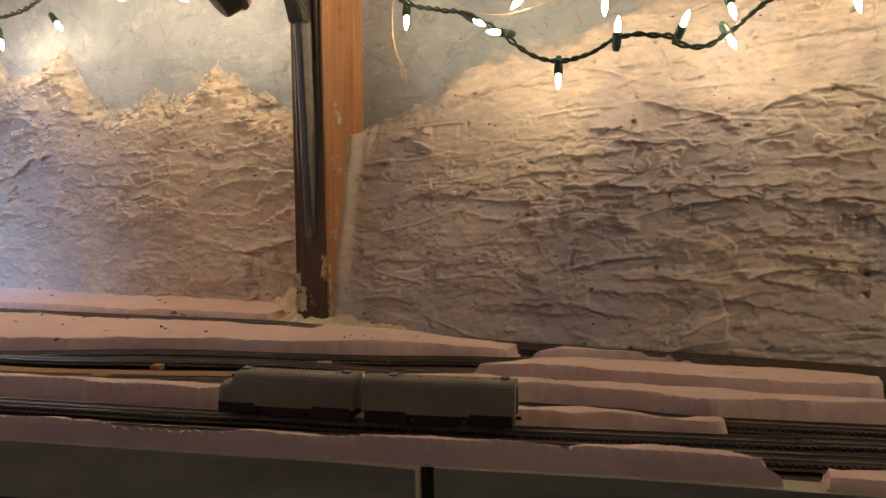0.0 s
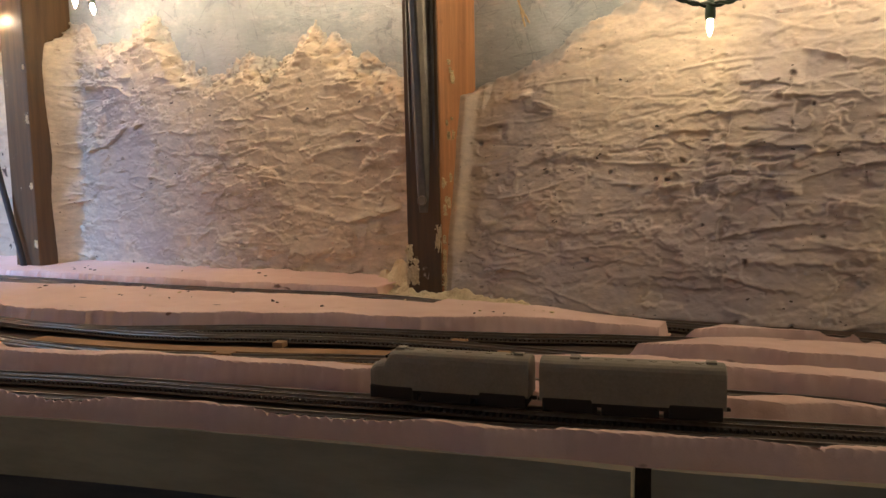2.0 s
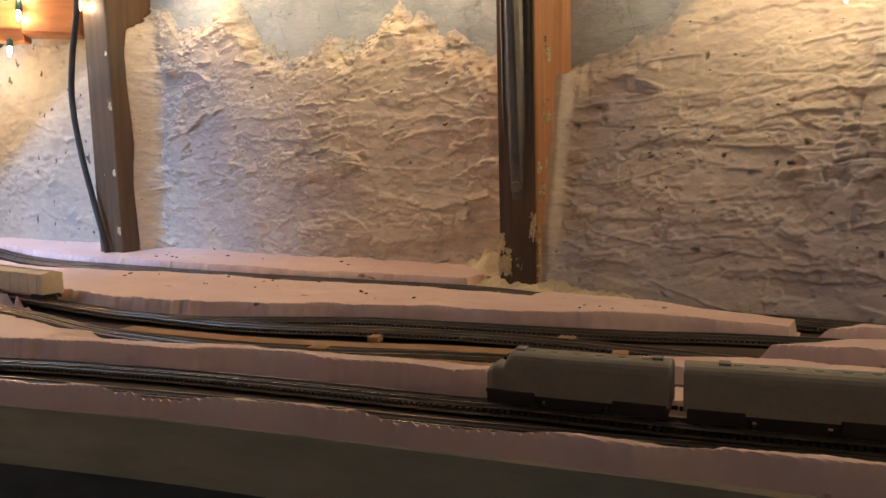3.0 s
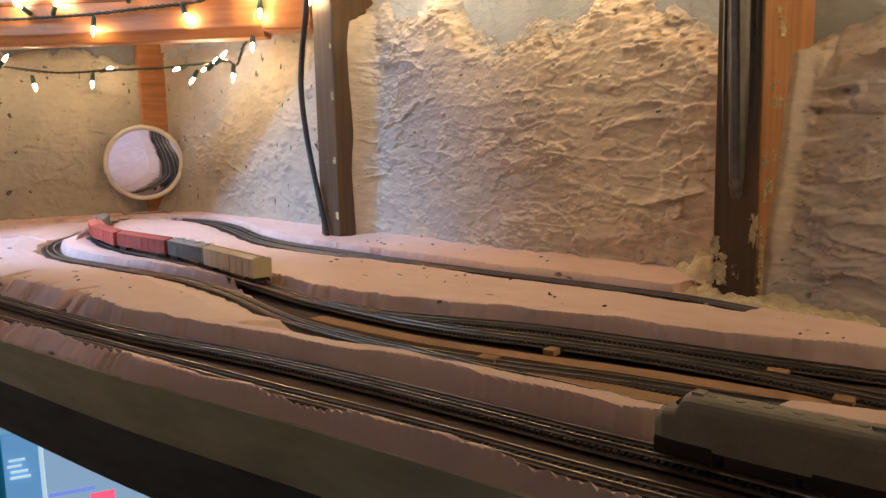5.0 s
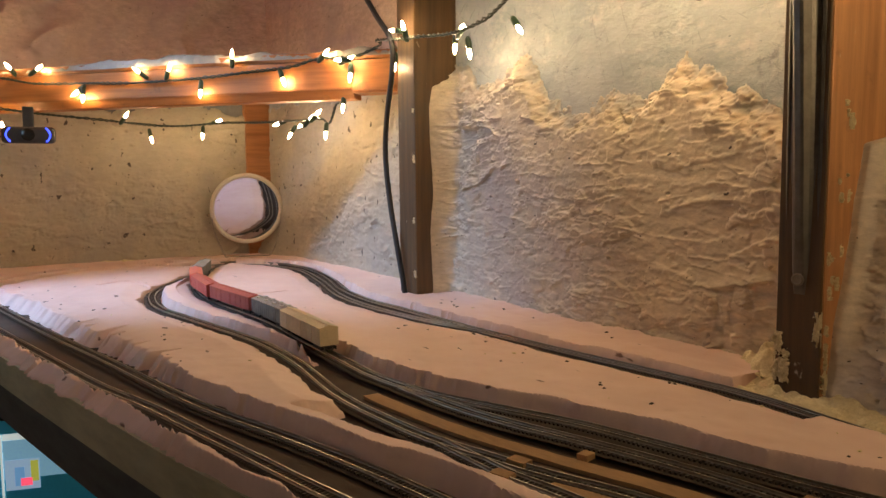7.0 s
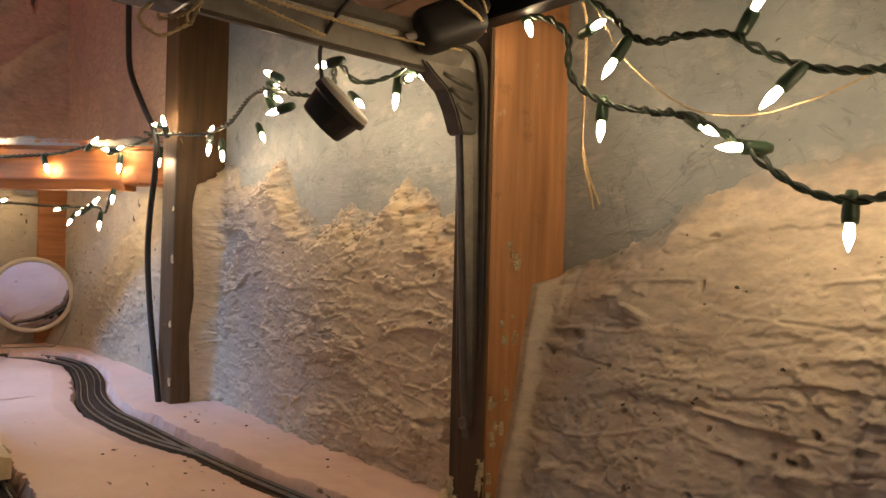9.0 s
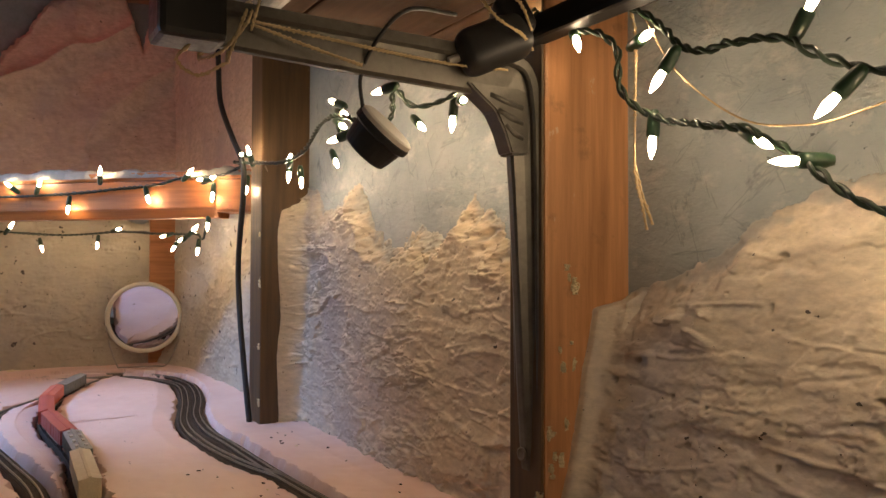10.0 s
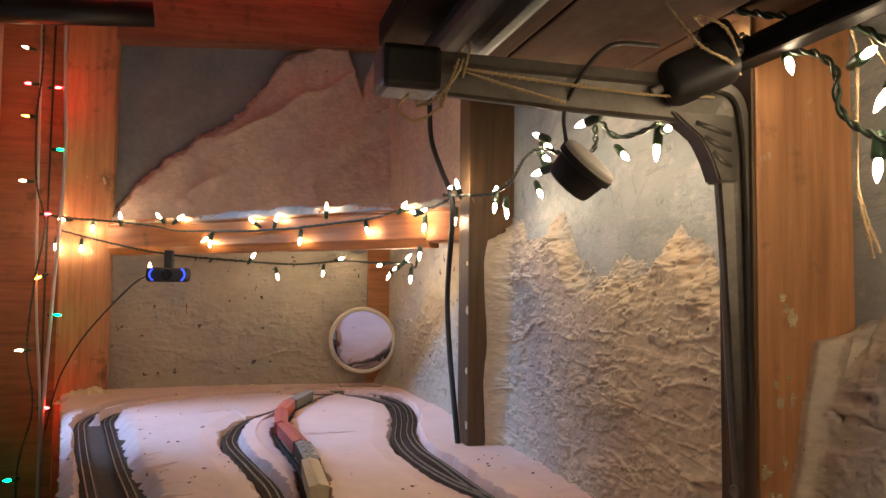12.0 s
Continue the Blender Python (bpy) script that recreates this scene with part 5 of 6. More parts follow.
light_string("dark green string of warm lights between stud and bracket",
             [(-0.637, -0.066, 0.375), (-0.56, -0.070, 0.366), (-0.48, -0.066, 0.358), (-0.40, -0.068, 0.362), (-0.32, -0.080, 0.378), (-0.25, -0.090, 0.376), (-0.20, -0.088, 0.362), (-0.165, -0.075, 0.360), (-0.14, -0.085, 0.382), (-0.115, -0.078, 0.362), (-0.08, -0.062, 0.366), (-0.04, -0.064, 0.386), (0.03, -0.06, 0.405)],
             [((-0.631, -0.074, 0.386), (-1, -0.3, 0.2)), ((-0.60, -0.074, 0.388), (0, -0.3, 1)), ((-0.650, -0.062, 0.335), D), ((-0.465, -0.061, 0.363), (0.8, -0.2, 0.4)), ((-0.499, -0.051, 0.341), D), ((-0.479, -0.041, 0.332), (0.2, 0, -1)),
              ((-0.377, -0.036, 0.346), (0.6, 0, -0.7)), ((-0.241, -0.099, 0.387), (-1, -0.2, 0.4)), ((-0.286, -0.066, 0.386), (0.9, 0, -0.3)), ((-0.330, -0.056, 0.388), (-0.6, 0, 0.8)), ((-0.235, -0.090, 0.362), (0.9, 0, -0.4)),
              ((-0.172, -0.128, 0.336), (-1, -0.4, -0.2)), ((-0.124, -0.108, 0.372), (-1, -0.3, -0.1)), ((-0.174, -0.036, 0.357), (0.7, 0, -0.5)), ((-0.098, -0.050, 0.346), D), ((-0.069, -0.057, 0.361), (0.7, -0.3, -0.1)), ((-0.057, -0.050, 0.361), (1, 0, -0.5))], M_BULB_FULL)
# a further string out of view, added as warm fill for the right-hand plaster
light_string("unseen string of warm fill lights added along the shelf rod",
             [(0.62, YS, 0.36), (0.66, -0.12, 0.378), (0.72, -0.22, 0.378), (0.80, -0.268, 0.380), (0.95, -0.266, 0.378), (1.10, -0.268, 0.380), (1.25, -0.266, 0.378), (1.40, -0.268, 0.380)],
             [((0.68 + 0.08 * k, -0.268, 0.362), D) for k in range(10)], M_BULB_SHELF)
XB = -1.362
OB = on_brace
light_string("dark green string of warm lights along the beam",
             [(XB, -0.806, 0.390), (-1.345, -0.72, 0.380), OB(-0.786, 0.374), OB(-0.685, 0.362, 0.006), OB(-0.615, 0.350, 0.006), OB(-0.50, 0.346, 0.006), OB(-0.408, 0.343, 0.006), OB(-0.28, 0.346, 0.006), OB(-0.188, 0.352, 0.006),
              OB(-0.114, 0.357, 0.006), OB(-0.067, 0.367, 0.007), OB(0.002, 0.368, 0.012), OB(0.045, 0.382, 0.02), (-0.700, -0.066, 0.383), (-0.637, -0.068, 0.375)],
             [((XB, -0.757, 0.379), (0.4, -1, 0)), ((XB, -0.693, 0.360), D), (OB(-0.791, 0.388), U), (OB(-0.668, 0.383), (0.3, -0.5, 0.6)), (OB(-0.599, 0.377), (0.3, 0.7, 0.6)), (OB(-0.528, 0.328), (-0.3, -0.7, -0.6)), (OB(-0.512, 0.318), D),
              (OB(-0.401, 0.363), (-0.3, -0.6, 0.5)), (OB(-0.336, 0.366), (0.3, 0.2, 0.8)), (OB(-0.279, 0.318), D), (OB(-0.217, 0.382), (0.1, 0, 1)), (OB(-0.125, 0.332), (0.3, 0.2, -1)), (OB(-0.048, 0.377), (0.5, 0.3, 0.5)),
              (OB(-0.026, 0.362, 0.02), (-0.7, -0.5, 0.1)), (OB(-0.004, 0.364, 0.02), (0.5, 0.3, 0.2)), (OB(-0.009, 0.334), D)], M_BULB_BEAM)
light_string("dark green string of warm lights under the beam",
             [(XB, -0.765, 0.357), (-1.31, -0.636, 0.324), (-1.235, -0.520, 0.301), (-1.235, -0.404, 0.292), (-1.31, -0.252, 0.288), (-1.30, -0.14, 0.298), (-1.15, -0.10, 0.290), (-1.0, -0.077, 0.284), (-0.93, -0.066, 0.282), (-0.895, -0.064, 0.272), (-0.86, -0.066, 0.300), (-0.80, -0.074, 0.312), OB(-0.004, 0.345)],
             [((XB, -0.766, 0.317), D), ((XB, -0.715, 0.315), D), ((-1.24, -0.558, 0.276), U), ((-1.245, -0.345, 0.304), (0.2, 0.5, 0.8)), ((-1.305, -0.289, 0.258), (0, 0.2, -1)), ((-1.306, -0.185, 0.267), D), ((-1.35, -0.136, 0.306), (0.6, 0.5, 0.2)),
              ((-1.10, -0.091, 0.282), (-0.5, -0.5, -0.2)), ((-1.05, -0.082, 0.257), (-0.3, -0.4, -0.8)), ((-0.97, -0.068, 0.287), (0.4, 0.4, 0.6)), ((-0.94, -0.066, 0.294), (0.4, 0.5, 0.7)), ((-0.890, -0.074, 0.249), D), ((-0.80, -0.080, 0.288), D), ((-1.0, -0.08, 0.272), (0.5, -0.5, -0.3))], M_BULB_BEAM)

# coloured string hanging beside the post
col = thing("string_lights", "hanging string of red green and amber lights", "string lights", group="strings of lights")
part("cable", twisted("cable", spline([(-1.30, -0.80, 1.0), (-1.30, -0.792, 0.72), (-1.30, -0.800, 0.592), (-1.30, -0.795, 0.453), (-1.30, -0.775, 0.36), (-1.30, -0.79, 0.248), (-1.30, -0.80, 0.096), (-1.30, -0.785, -0.025), (-1.30, -0.81, -0.171), (-1.30, -0.79, -0.4)], 0.008), 0.0014), M_WIRE, col, "dark green hanging cable")
for place, way, mt in (((-1.30, -0.827, 0.74), (0, -1, 0.2), M_BULB_YELLOW), ((-1.31, -0.822, 0.665), (0, -1, 0), M_BULB_RED), ((-1.30, -0.822, 0.592), (0.3, -1, 0), M_BULB_AMBER), ((-1.30, -0.822, 0.453), (0.3, -1, 0), M_BULB_YELLOW),
                       ((-1.30, -0.759, 0.658), (0.3, 1, 0), M_BULB_RED), ((-1.30, -0.751, 0.524), (0.4, 1, 0), M_BULB_GREEN), ((-1.31, -0.772, 0.385), (0.4, 1, 0), M_BULB_RED), ((-1.30, -0.785, 0.248), (0.4, -0.6, -0.3), M_BULB_AMBER),
                       ((-1.30, -0.743, 0.170), (0.4, 1, 0), M_BULB_GREEN), ((-1.30, -0.815, 0.096), (0.4, -1, 0), M_BULB_YELLOW), ((-1.30, -0.757, -0.025), (0.4, 1, 0), M_BULB_RED), ((-1.30, -0.827, -0.171), (0.4, -1, 0), M_BULB_GREEN),
                       # four more red bulbs, added above the view to redden the upper beam
                       ((-1.28, -0.30, 1.02), (0.4, -1, -0.5), M_BULB_RED), ((-1.26, -0.16, 1.00), (0.4, -1, -0.5), M_BULB_RED), ((-1.26, -0.46, 0.99), (0.4, -1, -0.5), M_BULB_RED), ((-1.28, -0.62, 1.04), (0.4, -1, -0.5), M_BULB_RED)):
    light(col, place, way, mt)
for pts, r, mt, lb in (([(-1.30, -0.755, 0.95), (-1.30, -0.748, 0.70), (-1.30, -0.742, 0.5), (-1.30, -0.755, 0.2), (-1.30, -0.765, -0.05), (-1.30, -0.77, -0.4)], 0.0035, M_WHITE, "white mains cable hanging beside the post"),
                       ([(-1.31, -0.80, 0.95), (-1.31, -0.795, 0.5), (-1.31, -0.788, 0.2), (-1.30, -0.77, -0.05), (-1.30, -0.77, -0.4)], 0.0028, M_WHITE, "grey mains cable hanging beside the post"),
                       ([(-1.32, -0.774, 0.95), (-1.32, -0.775, 0.3), (-1.32, -0.772, -0.4)], 0.0022, M_RUBBER, "black cable hanging beside the post")):
    tagged(part("hanging_cable", tube("hanging_cable", spline(pts, 0.01), r), mt), lb, "cable")

# ---------------------------------------------------------------- shelf bracket on the stud, shelf above and what hangs there
br = thing("shelf_bracket", "black pressed steel shelf bracket screwed to stud", "shelf bracket")


def channel(points, width, depth, flange):
    """A pressed steel strip with turned edges and a raised bead, along a line in the plane x = 0."""
    p = spline(points, 0.006)
    d = np.gradient(p, axis=0)
    d /= np.linalg.norm(d, axis=1)[:, None]
    nrm = np.stack([-d[:, 1], d[:, 0]], 1)
    s = np.linspace(0, 1, len(p))
    dep = np.interp(s, *depth)
    wid = np.interp(s, *width)
    sec = [(-1.0, 0.0), (-1.0, 0.24), (-0.88, 0.30), (-0.76, 0.22), (-0.58, 0.26), (-0.44, 0.48), (-0.30, 0.92), (-0.16, 1.0), (0.16, 1.0), (0.30, 0.92), (0.44, 0.48), (0.58, 0.26), (0.76, 0.22), (0.88, 0.30), (1.0, 0.24), (1.0, 0.0), (-1.0, 0.0)]
    P = []
    for i in range(len(p)):
        P.append([(wid[i] * a, p[i][0] + nrm[i][0] * dep[i] * b, p[i][1] + nrm[i][1] * dep[i] * b) for a, b in sec])
    return np.array(P)


up = channel([(-0.0445, 0.076), (-0.0445, 0.11), (-0.0445, 0.20), (-0.0445, 0.30), (-0.0455, 0.345), (-0.052, 0.368), (-0.07, 0.3765), (-0.12, 0.3775), (-0.20, 0.3775), (-0.292, 0.3775)],
             ([0, 0.05, 0.5, 1], [0.0135, 0.0150, 0.0150, 0.0135]), ([0, 0.06, 0.25, 0.45, 0.62, 0.8, 1], [0.003, 0.006, 0.012, 0.019, 0.030, 0.028, 0.024]), 0.1)
part("arm", grid_mesh("arm", up, False), M_STEEL, br, "black steel upright and arm")
gus = bmesh.new()
outline = [(-0.050, 0.354), (-0.104, 0.354), (-0.094, 0.346), (-0.080, 0.336), (-0.072, 0.322), (-0.066, 0.306), (-0.050, 0.306)]
rings = [[gus.verts.new((x, y, z)) for y, z in outline] for x in (-0.0085, 0.0085)]
gus.faces.new(rings[0])
gus.faces.new(rings[1][::-1])
for k in range(len(outline)):
    n = (k + 1) % len(outline)
    gus.faces.new((rings[0][n], rings[0][k], rings[1][k], rings[1][n]))
bmesh.ops.recalc_face_normals(gus, faces=gus.faces[:])
bmesh.ops.bevel(gus, geom=gus.edges[:], offset=0.0014, segments=2, affect="EDGES")
gusset = part("gusset", gus, M_STEEL, br, "pressed corner gusset")
for k in range(3):
    part("rib", tube("rib", [(0.0066, -0.056, 0.318 + 0.011 * k), (0.0074, -0.064 - 0.003 * k, 0.321 + 0.011 * k), (0.0066, -0.071 - 0.007 * k, 0.327 + 0.010 * k)], 0.0026, 8), M_STEEL, gusset)
for z in (0.088,):
    part("bolt", lathe([(0.0050, 0), (0.0052, 0.0012), (0.0040, 0.0018), (0.0028, 0.0012), (0.0012, 0.0010)], 18, pose(0.0005, -0.0500, z, 90)), plain("dull_steel", (0.20, 0.17, 0.13), 0.45, 0.5), br, "round metal bolt head")
part("end_cap", box((-0.0165, -0.310, 0.352), (0.0165, -0.272, 0.380), 0.004), M_BLACK, br, "black end cap")
shelf = thing("shelf", "dark brown wooden shelf boards on bracket", "shelf")
for y0, y1 in ((-0.285, -0.176), (-0.174, -0.062), (-0.060, YN - 0.002)):
    part("board", box((-0.13, y0, 0.425), (1.6, y1, 0.445), 0.002), M_SHELF, shelf)
tagged(part("shelf_rod", tube("shelf_rod", [(-0.095, -0.243, 0.403), (0.4, -0.243, 0.403), (1.6, -0.243, 0.403)], 0.0195, 20), M_GLOSS), "glossy black hanging rod under the shelf", "rod")
tagged(part("wall_rail", box((-0.01, -0.060, 0.3865), (1.6, -0.042, 0.404), 0.003), M_GLOSS), "black steel rail along the studs", "rail")
ad = thing("power_adapter", "black power adapter tied up with twine", "power adapter", pose(0.022, -0.092, 0.378, 24, -12, -25) @ Matrix.Scale(0.74, 4))
part("case", from_bm("case", box((-0.019, -0.036, -0.021), (0.019, 0.036, 0.021), 0.0165, segs=5), True), M_RUBBER, ad)
part("block", from_bm("block", box((-0.017, 0.012, -0.004), (0.017, 0.044, 0.036), 0.010, segs=4), True), M_GLOSS, ad, "glossy black upper block")
part("plug", lathe([(0.004, 0), (0.0038, 0.012)], 10, pose(0, -0.034, 0, 90)), M_WHITE, ad, "pale cable plug")
cone = thing("hanging_lamp", "small black cone lamp hanging by its cord", "lamp", look((0.0, -0.1655, 0.3135), (-0.534, -0.1655 - 0.477, 0.3135 - 0.68)) @ Matrix.Scale(0.76, 4))
part("shade", lathe([(0.0245, 0.004), (0.0285, 0.002), (0.0282, -0.003), (0.0250, -0.005), (0.0242, -0.010), (0.0228, -0.018), (0.0214, -0.0235), (0.0200, -0.0250), (0.006, -0.0255)], 28), M_RUBBER, cone, "black tapered shade")
part("rim", lathe([(0.010, 0.0085), (0.0245, 0.0082), (0.0272, 0.0065), (0.0274, 0.0028), (0.0215, 0.0024)], 32), M_WHITE, cone, "pale front disc")
tagged(part("lamp_cord", tube("lamp_cord", spline([(0.0, -0.180, 0.326), (0.0, -0.1815, 0.350), (0.017, -0.176, 0.372), (0.018, -0.155, 0.392), (0.01, -0.115, 0.398)], 0.004), 0.0014), M_RUBBER), "black cord over the bracket arm", "cord")


def twine(points, label="loose tan twine tied round the bracket", r=0.0007):
    tagged(part("twine", twisted("twine", spline(points, 0.003), r, 0.006), M_TWINE), label, "twine")


twine([(0.018, -0.262, 0.372), (0.021, -0.27, 0.352), (0.0, -0.268, 0.345), (-0.018, -0.262, 0.36), (0.0, -0.255, 0.381), (0.020, -0.262, 0.365), (0.018, -0.276, 0.346), (-0.012, -0.282, 0.349), (-0.017, -0.262, 0.372), (0.010, -0.252, 0.388), (0.020, -0.26, 0.36)])
twine([(0.018, -0.258, 0.366), (0.0205, -0.20, 0.362), (0.020, -0.13, 0.360), (0.022, -0.08, 0.362)])
twine([(0.018, -0.258, 0.364), (0.0205, -0.22, 0.355), (0.0195, -0.19, 0.350)])
twine([(0.0, -0.268, 0.345), (0.0, -0.285, 0.335), (0.005, -0.298, 0.341), (0.0, -0.29, 0.352)], "loose tan twine loop under the arm")
twine([(0.03, -0.122, 0.420), (0.048, -0.110, 0.388), (0.045, -0.085, 0.380), (0.03, -0.065, 0.377), (0.02, -0.07, 0.40), (0.03, -0.10, 0.413), (0.04, -0.085, 0.405), (0.043, -0.075, 0.385)], "tan twine holding a power adapter")
twine([(0.085, -0.045, 0.408), (0.095, -0.033, 0.384), (0.095, -0.032, 0.33), (0.095, -0.032, 0.287), (0.100, -0.031, 0.265), (0.104, -0.031, 0.249)], "tan twine end hanging before the wall")
twine([(0.095, -0.032, 0.290), (0.098, -0.028, 0.27), (0.108, -0.03, 0.252)], "frayed tan twine end before the wall")
tagged(part("thin_wire", tube("thin_wire", spline([(0.105, -0.035, 0.385), (0.129, -0.032, 0.344), (0.171, -0.030, 0.309), (0.206, -0.03, 0.299), (0.237, -0.03, 0.300), (0.282, -0.03, 0.314), (0.36, -0.03, 0.36)], 0.006), 0.0006, 6), M_TWINE), "thin bronze wire sagging before the wall", "wire")

# black cable down the left-hand stud
tagged(part("mains_cable", tube("mains_cable", spline([(-0.90, -0.085, 0.90), (-0.80, -0.085, 0.72), (-0.745, -0.082, 0.61), (-0.742, -0.080, 0.54), (-0.735, -0.078, 0.48), (-0.690, -0.072, 0.42), (-0.648, -0.068, 0.375), (-0.650, -0.066, 0.33), (-0.672, -0.064, 0.27), (-0.682, -0.063, 0.21), (-0.672, -0.062, 0.14), (-0.652, -0.061, 0.07), (-0.634, -0.060, 0.012), (-0.632, -0.058, -0.01)], 0.008), 0.0042, 10), M_RUBBER), "black mains cable hanging beside a stud", "cable")


# ---------------------------------------------------------------- filler lumps at the stud foot and in the corner
def lump(name, cx, cy, rx, ry, h, seed, label, z0=-0.0165, step=0.0018):
    u, v = np.meshgrid(np.arange(cx - rx, cx + rx, step), np.arange(cy - ry, cy + ry, step), indexing="ij")
    r = np.hypot((u - cx) / rx, (v - cy) / ry) + 0.22 * fbm(u * 40, v * 40, 3, seed)
    z = z0 - 0.003 + np.clip(1 - r, 0, 1) ** 0.38 * h * (1 + 0.22 * fbm(u * 70, v * 70, 3, seed + 2)) + 0.0015 * fbm(u * 200, v * 200, 3, seed + 5)
    return tagged(part(name, grid_mesh(name, np.stack([u, v, z], -1)), M_FILLER), label, "filler")


lump("filler", 0.0, -0.036, 0.112, 0.030, 0.0185, 5, "cream crumbly filler round the stud foot")
lump("filler", 0.058, -0.026, 0.060, 0.012, 0.012, 9, "cream crumbly filler spread beside the stud foot")
lump("filler", -0.050, 0.004, 0.042, 0.036, 0.040, 15, "cream crumbly filler against the plaster")
lump("filler", -1.37, -0.68, 0.06, 0.07, 0.024, 25, "cream crumbly filler in the corner")
lump("filler", -1.40, -0.36, 0.03, 0.10, 0.022, 35, "cream strip of filler along the wall")

def smear(at, w, h, seed):
    """A thin torn patch of dried plaster; its flat side lies in the local x-z plane."""
    u, v = np.meshgrid(np.linspace(-1, 1, 22), np.linspace(-1, 1, 26), indexing="ij")
    r = np.hypot(u, v) + 0.45 * fbm(u * 3, v * 3, 3, seed)
    t = np.where(r < 0.85, -0.0012 - 0.0012 * np.clip(fbm(u * 4, v * 4, 2, seed + 1), -0.6, 1), 0.0015)
    tagged(part("plaster_smear", grid_mesh("plaster_smear", np.stack([u * w, t, v * h], -1), flip=True), M_FILLER, None, "", at), "dried cream plaster smear on a stud", "plaster smear", "plaster smears on the studs")


for x, z, w, h in ((-0.014, 0.012, 0.010, 0.016), (-0.017, 0.034, 0.006, 0.014), (-0.010, 0.026, 0.005, 0.007), (0.016, 0.05, 0.004, 0.02)):
    smear(pose(x, -0.0472, z), w * 0.8, h * 0.7, int(z * 999))
for y, z, w, h in ((-0.016, 0.21, 0.007, 0.012), (-0.024, 0.225, 0.004, 0.006)):
    smear(pose(0.0192, y, z, 0, 0, 90), w * 0.6, h * 0.45, int(z * 777))
rnd = random.Random(12)
for k in range(26):
    z = rnd.uniform(0.0, 0.22)
    edge = -0.042 + 0.18 * z
    smear(pose(0.0192, max(-0.041, edge - rnd.uniform(0.002, 0.020)), z, 0, 0, 90), rnd.uniform(0.0012, 0.003), rnd.uniform(0.0015, 0.006), k)
for x, z, w, h in ((-0.611, 0.20, 0.004, 0.02), (-0.612, 0.27, 0.003, 0.012), (-0.613, 0.11, 0.004, 0.016), (-0.612, 0.03, 0.005, 0.02)):
    smear(pose(x, -0.0522, z), w * 0.6, h * 0.3, int(z * 555))

# crumbs and chips lying on the foam
for i in range(110):
    x, y = random.uniform(-0.55, 0.24), random.uniform(-0.20, -0.02)
    if i > 70:
        x, y = random.uniform(-1.2, -0.3), random.uniform(-0.55, -0.36)
    gi, gj = int((x - gx[0]) / STEP), int((y - gy[0]) / STEP_Y)
    if T[gi, gj] < 0.99 or TF[gi, gj] < 0.99:
        continue
    bm = bmesh.new()
    bmesh.ops.create_icosphere(bm, subdivisions=1, radius=random.uniform(0.0005, 0.0017))
    for v in bm.verts:
        v.co = Vector((v.co.x * random.uniform(0.8, 2.2), v.co.y, v.co.z * 0.6))
    tagged(part("crumb", bm, random.choice((M_BED, M_BED, M_FILLER, M_DECK)), None, "", pose(x, y, float(Z[gi, gj]) + 0.0004, 0, 0, random.uniform(0, 180))), "small dark crumb lying on foam", "crumb", "crumbs on the foam")

# cork tabs and the end stop in the yard
for x, y, l in ((-0.019, -0.309, 0.014), (-0.007, -0.331, 0.014), (-0.004, -0.266, 0.008), (0.119, -0.209, 0.012), (0.136, -0.300, 0.012), (0.155, -0.316, 0.022), (0.165, -0.232, 0.010)):
    tagged(part("cork_tab", box((-l / 2, -0.005, 0), (l / 2, 0.005, 0.0045), 0.0006), M_CORK, None, "", pose(x, y, Z_DECK + 0.002, 0, 0, 15)), "small tan cork tab between tracks", "cork tab", "cork tabs in the yard")
tagged(part("buffer_stop", box((-0.003, -0.006, -0.004), (0.003, 0.006, 0.008), 0.001), M_UNDER, None, "", pose(-0.044, -0.084, -0.0225 + 0.004)), "small black block beside back track", "block")

# ---------------------------------------------------------------- screens: one under the table, two added out of view for bluish light
def monitor(at, w, h, panel, label):
    mo = thing("monitor", label, "monitor", at)
    part("housing", box((-0.02, -w / 2 - 0.012, -h / 2 - 0.016), (0.0, w / 2 + 0.012, h / 2 + 0.012), 0.004), M_RUBBER, mo, "black housing")
    for k, (y0, y1, z0, z1, mt, nm) in enumerate(panel):
        part(nm, box((0.0002, y0 * w, z0 * h), (0.0010 + 0.0003 * k, y1 * w, z1 * h)), mt, mo)
    part("neck", box((-0.045, -0.03, -h / 2 - 0.14), (-0.021, 0.03, 0), 0.006), M_RUBBER, mo, "black neck")
    part("foot", box((-0.11, -0.11, -h / 2 - 0.15), (0.06, 0.11, -h / 2 - 0.14), 0.004), M_RUBBER, mo, "black foot")
    return mo


S_DARK = glow("screen_navy", (0.05, 0.62, 0.95), 0.02)
S_BAR = glow("screen_grey_blue", (0.30, 0.66, 1.0), 0.15)
S_SIDE = glow("screen_steel_blue", (0.20, 0.50, 0.95), 0.18)
S_STRIP = glow("screen_white", (0.75, 0.92, 1.0), 0.22)
S_GREEN = glow("screen_olive", (0.30, 0.32, 0.06), 0.4)
S_PIC = glow("screen_pale", (0.42, 0.66, 1.0), 0.18)
S_CYAN = glow("screen_cyan", (0.10, 0.80, 1.0), 0.16)
S_RED = glow("screen_red", (0.8, 0.08, 0.16), 0.5)
S_BLUE = glow("screen_blue", (0.16, 0.22, 0.62), 0.4)
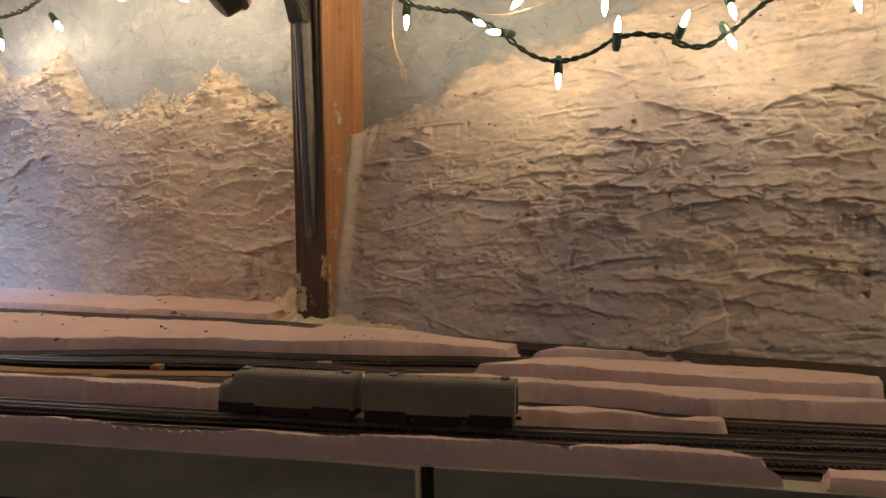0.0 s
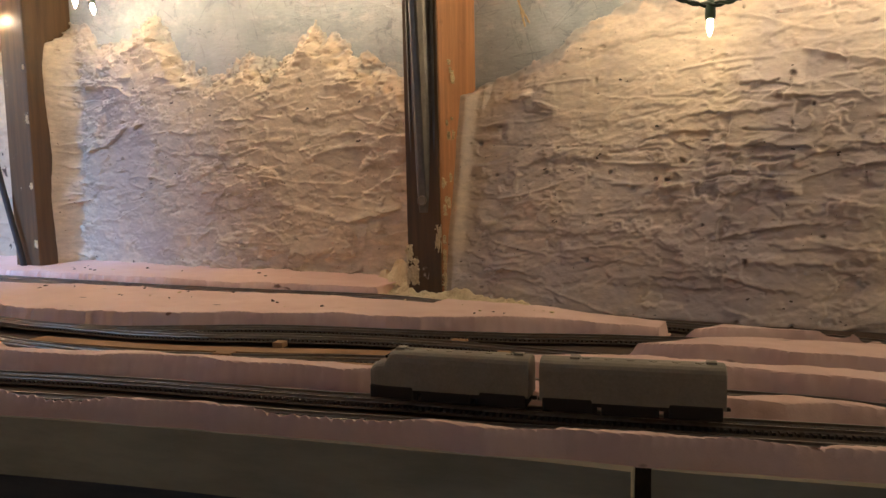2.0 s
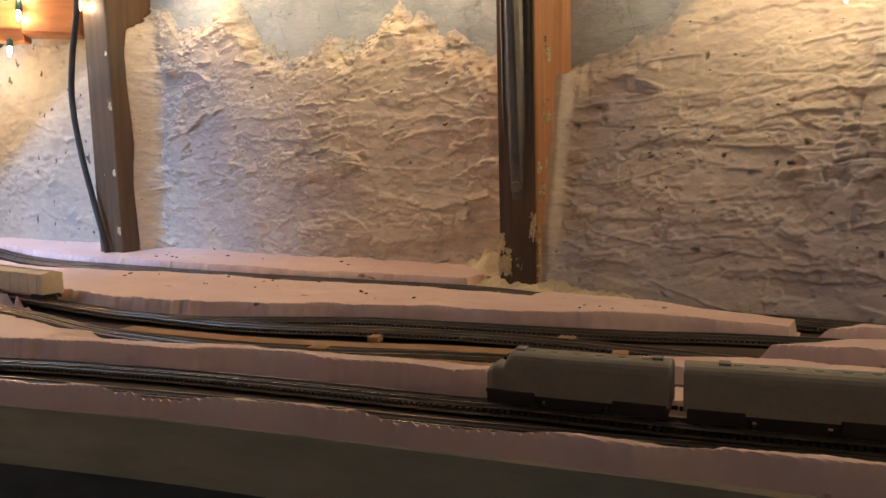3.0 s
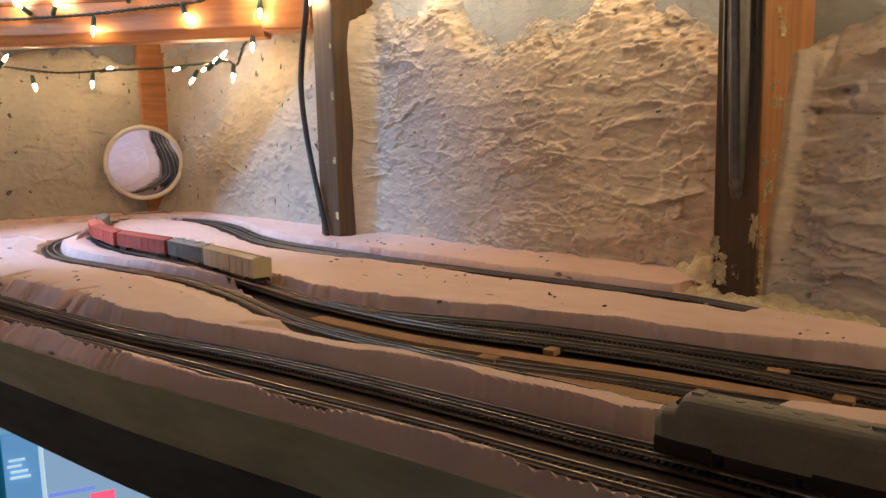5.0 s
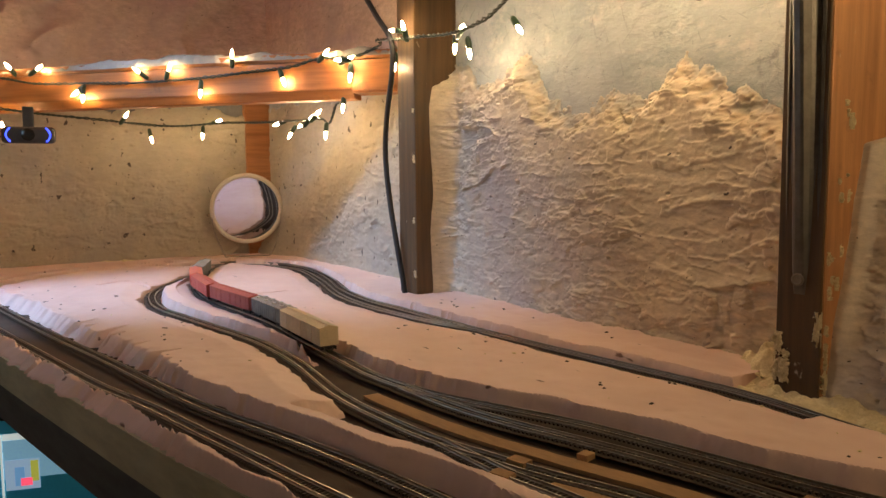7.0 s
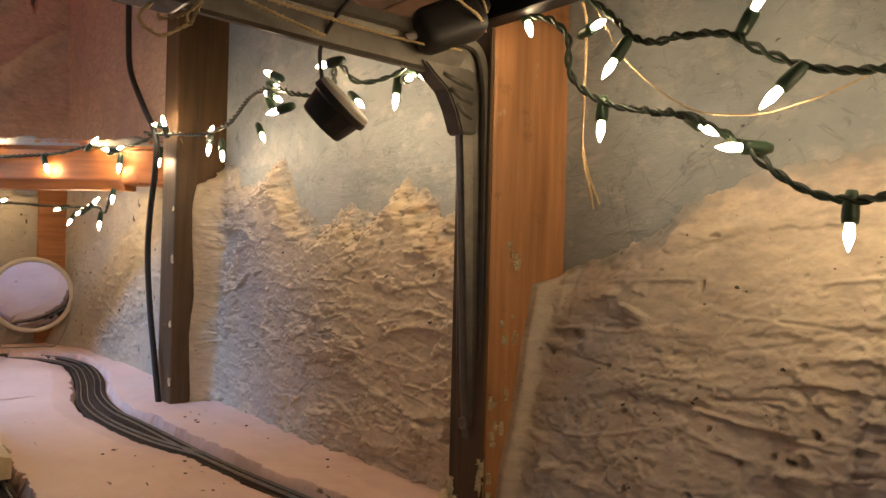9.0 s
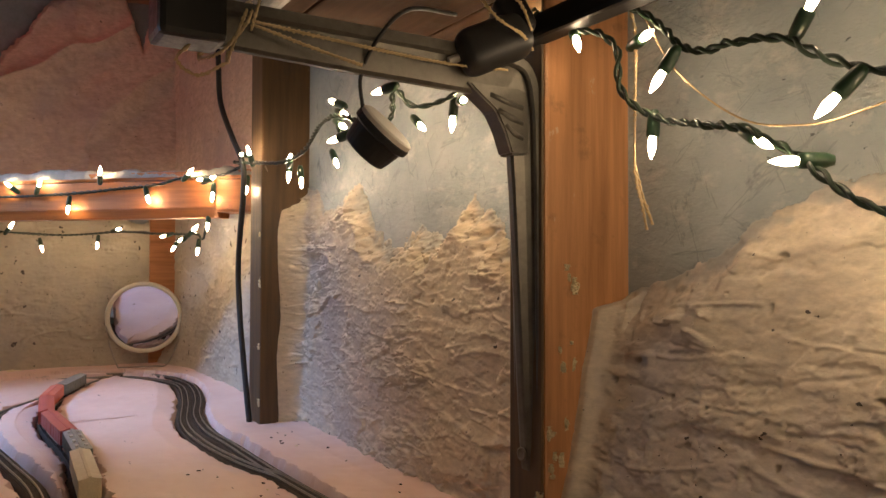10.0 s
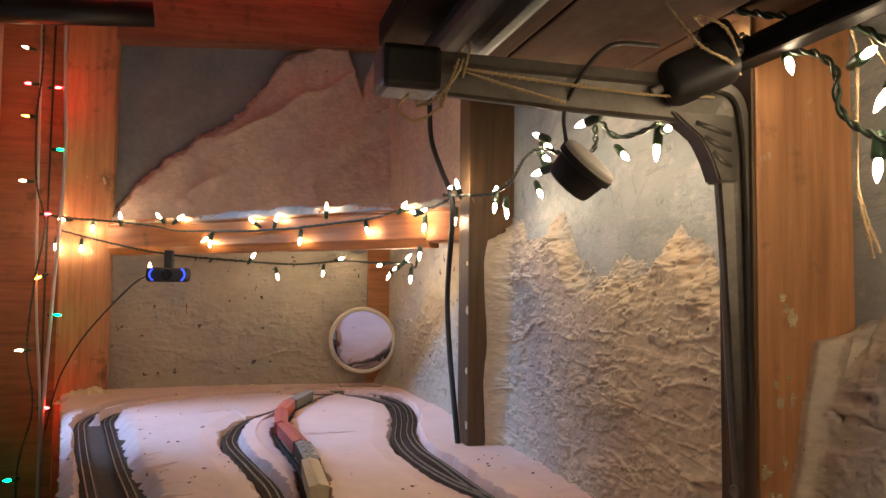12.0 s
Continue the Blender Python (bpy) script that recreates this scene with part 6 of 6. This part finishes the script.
monitor(pose(-0.824, -0.403, -0.31, 0, 0, -15), 0.50, 0.28,
        [(-0.5, 0.5, -0.5, 0.5, S_DARK, "screen"), (-0.388, 0.5, 0.395, 0.43, S_STRIP, "title_bar"), (-0.388, 0.5, 0.19, 0.394, S_BAR, "toolbar"), (-0.385, -0.295, 0.13, 0.29, S_PIC, "thumbnail"), (-0.36, -0.335, 0.15, 0.25, S_SIDE, "picture_detail"), (-0.318, -0.298, 0.17, 0.28, S_GREEN, "picture_detail"), (-0.345, -0.315, 0.15, 0.19, S_RED, "picture_detail"),
         (-0.395, -0.389, -0.5, 0.43, S_STRIP, "window_edge"), (-0.134, -0.046, -0.5, 0.185, S_SIDE, "side_panel"), (-0.045, -0.035, -0.5, 0.185, S_STRIP, "window_edge"), (-0.034, 0.5, -0.5, 0.185, S_PIC, "picture"),
         (0.075, 0.14, -0.24, -0.19, S_RED, "picture_detail"), (-0.03, 0.09, -0.17, -0.15, S_BLUE, "picture_detail"), (0.05, 0.17, -0.275, -0.255, S_BLUE, "picture_detail"), (-0.5, -0.42, 0.42, 0.5, S_CYAN, "banner"),
         (-0.12, -0.08, 0.05, 0.06, S_STRIP, "writing_bar"), (-0.125, -0.09, 0.02, 0.03, S_STRIP, "writing_bar"), (-0.118, -0.075, -0.01, 0.0, S_STRIP, "writing_bar"), (-0.12, -0.07, -0.04, -0.03, S_STRIP, "writing_bar")],
        "black computer monitor glowing under the table")
tagged(part("desk", box((-1.40, -0.89, -0.63), (-0.3, 0.0, -0.60), 0.004), M_SHELF), "dark wooden desk under the layout", "desk")
# unseen screen and cupboard, added to throw the bluish patch on the left bay
S_FILL = glow("fill_white_blue", (0.34, 0.54, 1.0), UNSEEN_SCREEN_POWER)
monitor(pose(-1.02, -1.30, 1.00, 0, 26, 80), 0.18, 0.13, [(-0.5, 0.5, -0.5, 0.5, S_FILL, "screen")], "unseen tilted screen added for the bluish light")
tagged(part("tall_cupboard", box((-1.25, -1.62, -0.90), (-0.80, -1.20, 0.770), 0.004), M_SHELF), "unseen dark cupboard added to carry the tilted screen", "cupboard")
# second added screen, out of view: pale blue fill on fascia and foam rim
S_FRONT_FILL = glow("fill_pale_blue", (0.36, 0.62, 1.0), FRONT_FILL_POWER)
monitor(pose(-0.66, -0.850, 0.40, 0, 0, 90), 0.30, 0.18, [(-0.5, 0.5, -0.5, 0.5, S_FRONT_FILL, "screen")], "unseen screen added as pale blue front fill")
tagged(part("wall_shelf", box((-0.86, -0.899, 0.135), (-0.46, -0.785, 0.160), 0.004), M_SHELF), "unseen shelf added to carry the front fill screen", "shelf")
# an unseen partition, added so that its narrow opening bounds the bluish light patch
for lo, hi in (((XW, -0.94, -0.9), (-1.060, -0.90, 1.4)), ((-0.847, -0.94, -0.9), (-0.05, -0.90, 1.4)), ((-1.0598, -0.94, 0.79), (-0.8472, -0.90, 1.4))):
    slab("wall_partition", lo, hi, M_ROOM, "unseen partition added to shape the bluish light")
tagged(part("black_pipe", tube("black_pipe", [(-1.22, -0.565, 0.812), (-1.22, -0.8, 0.792), (-1.22, -1.4, 0.75)], 0.026, 20), M_BLACK), "black pipe below the ceiling", "pipe")
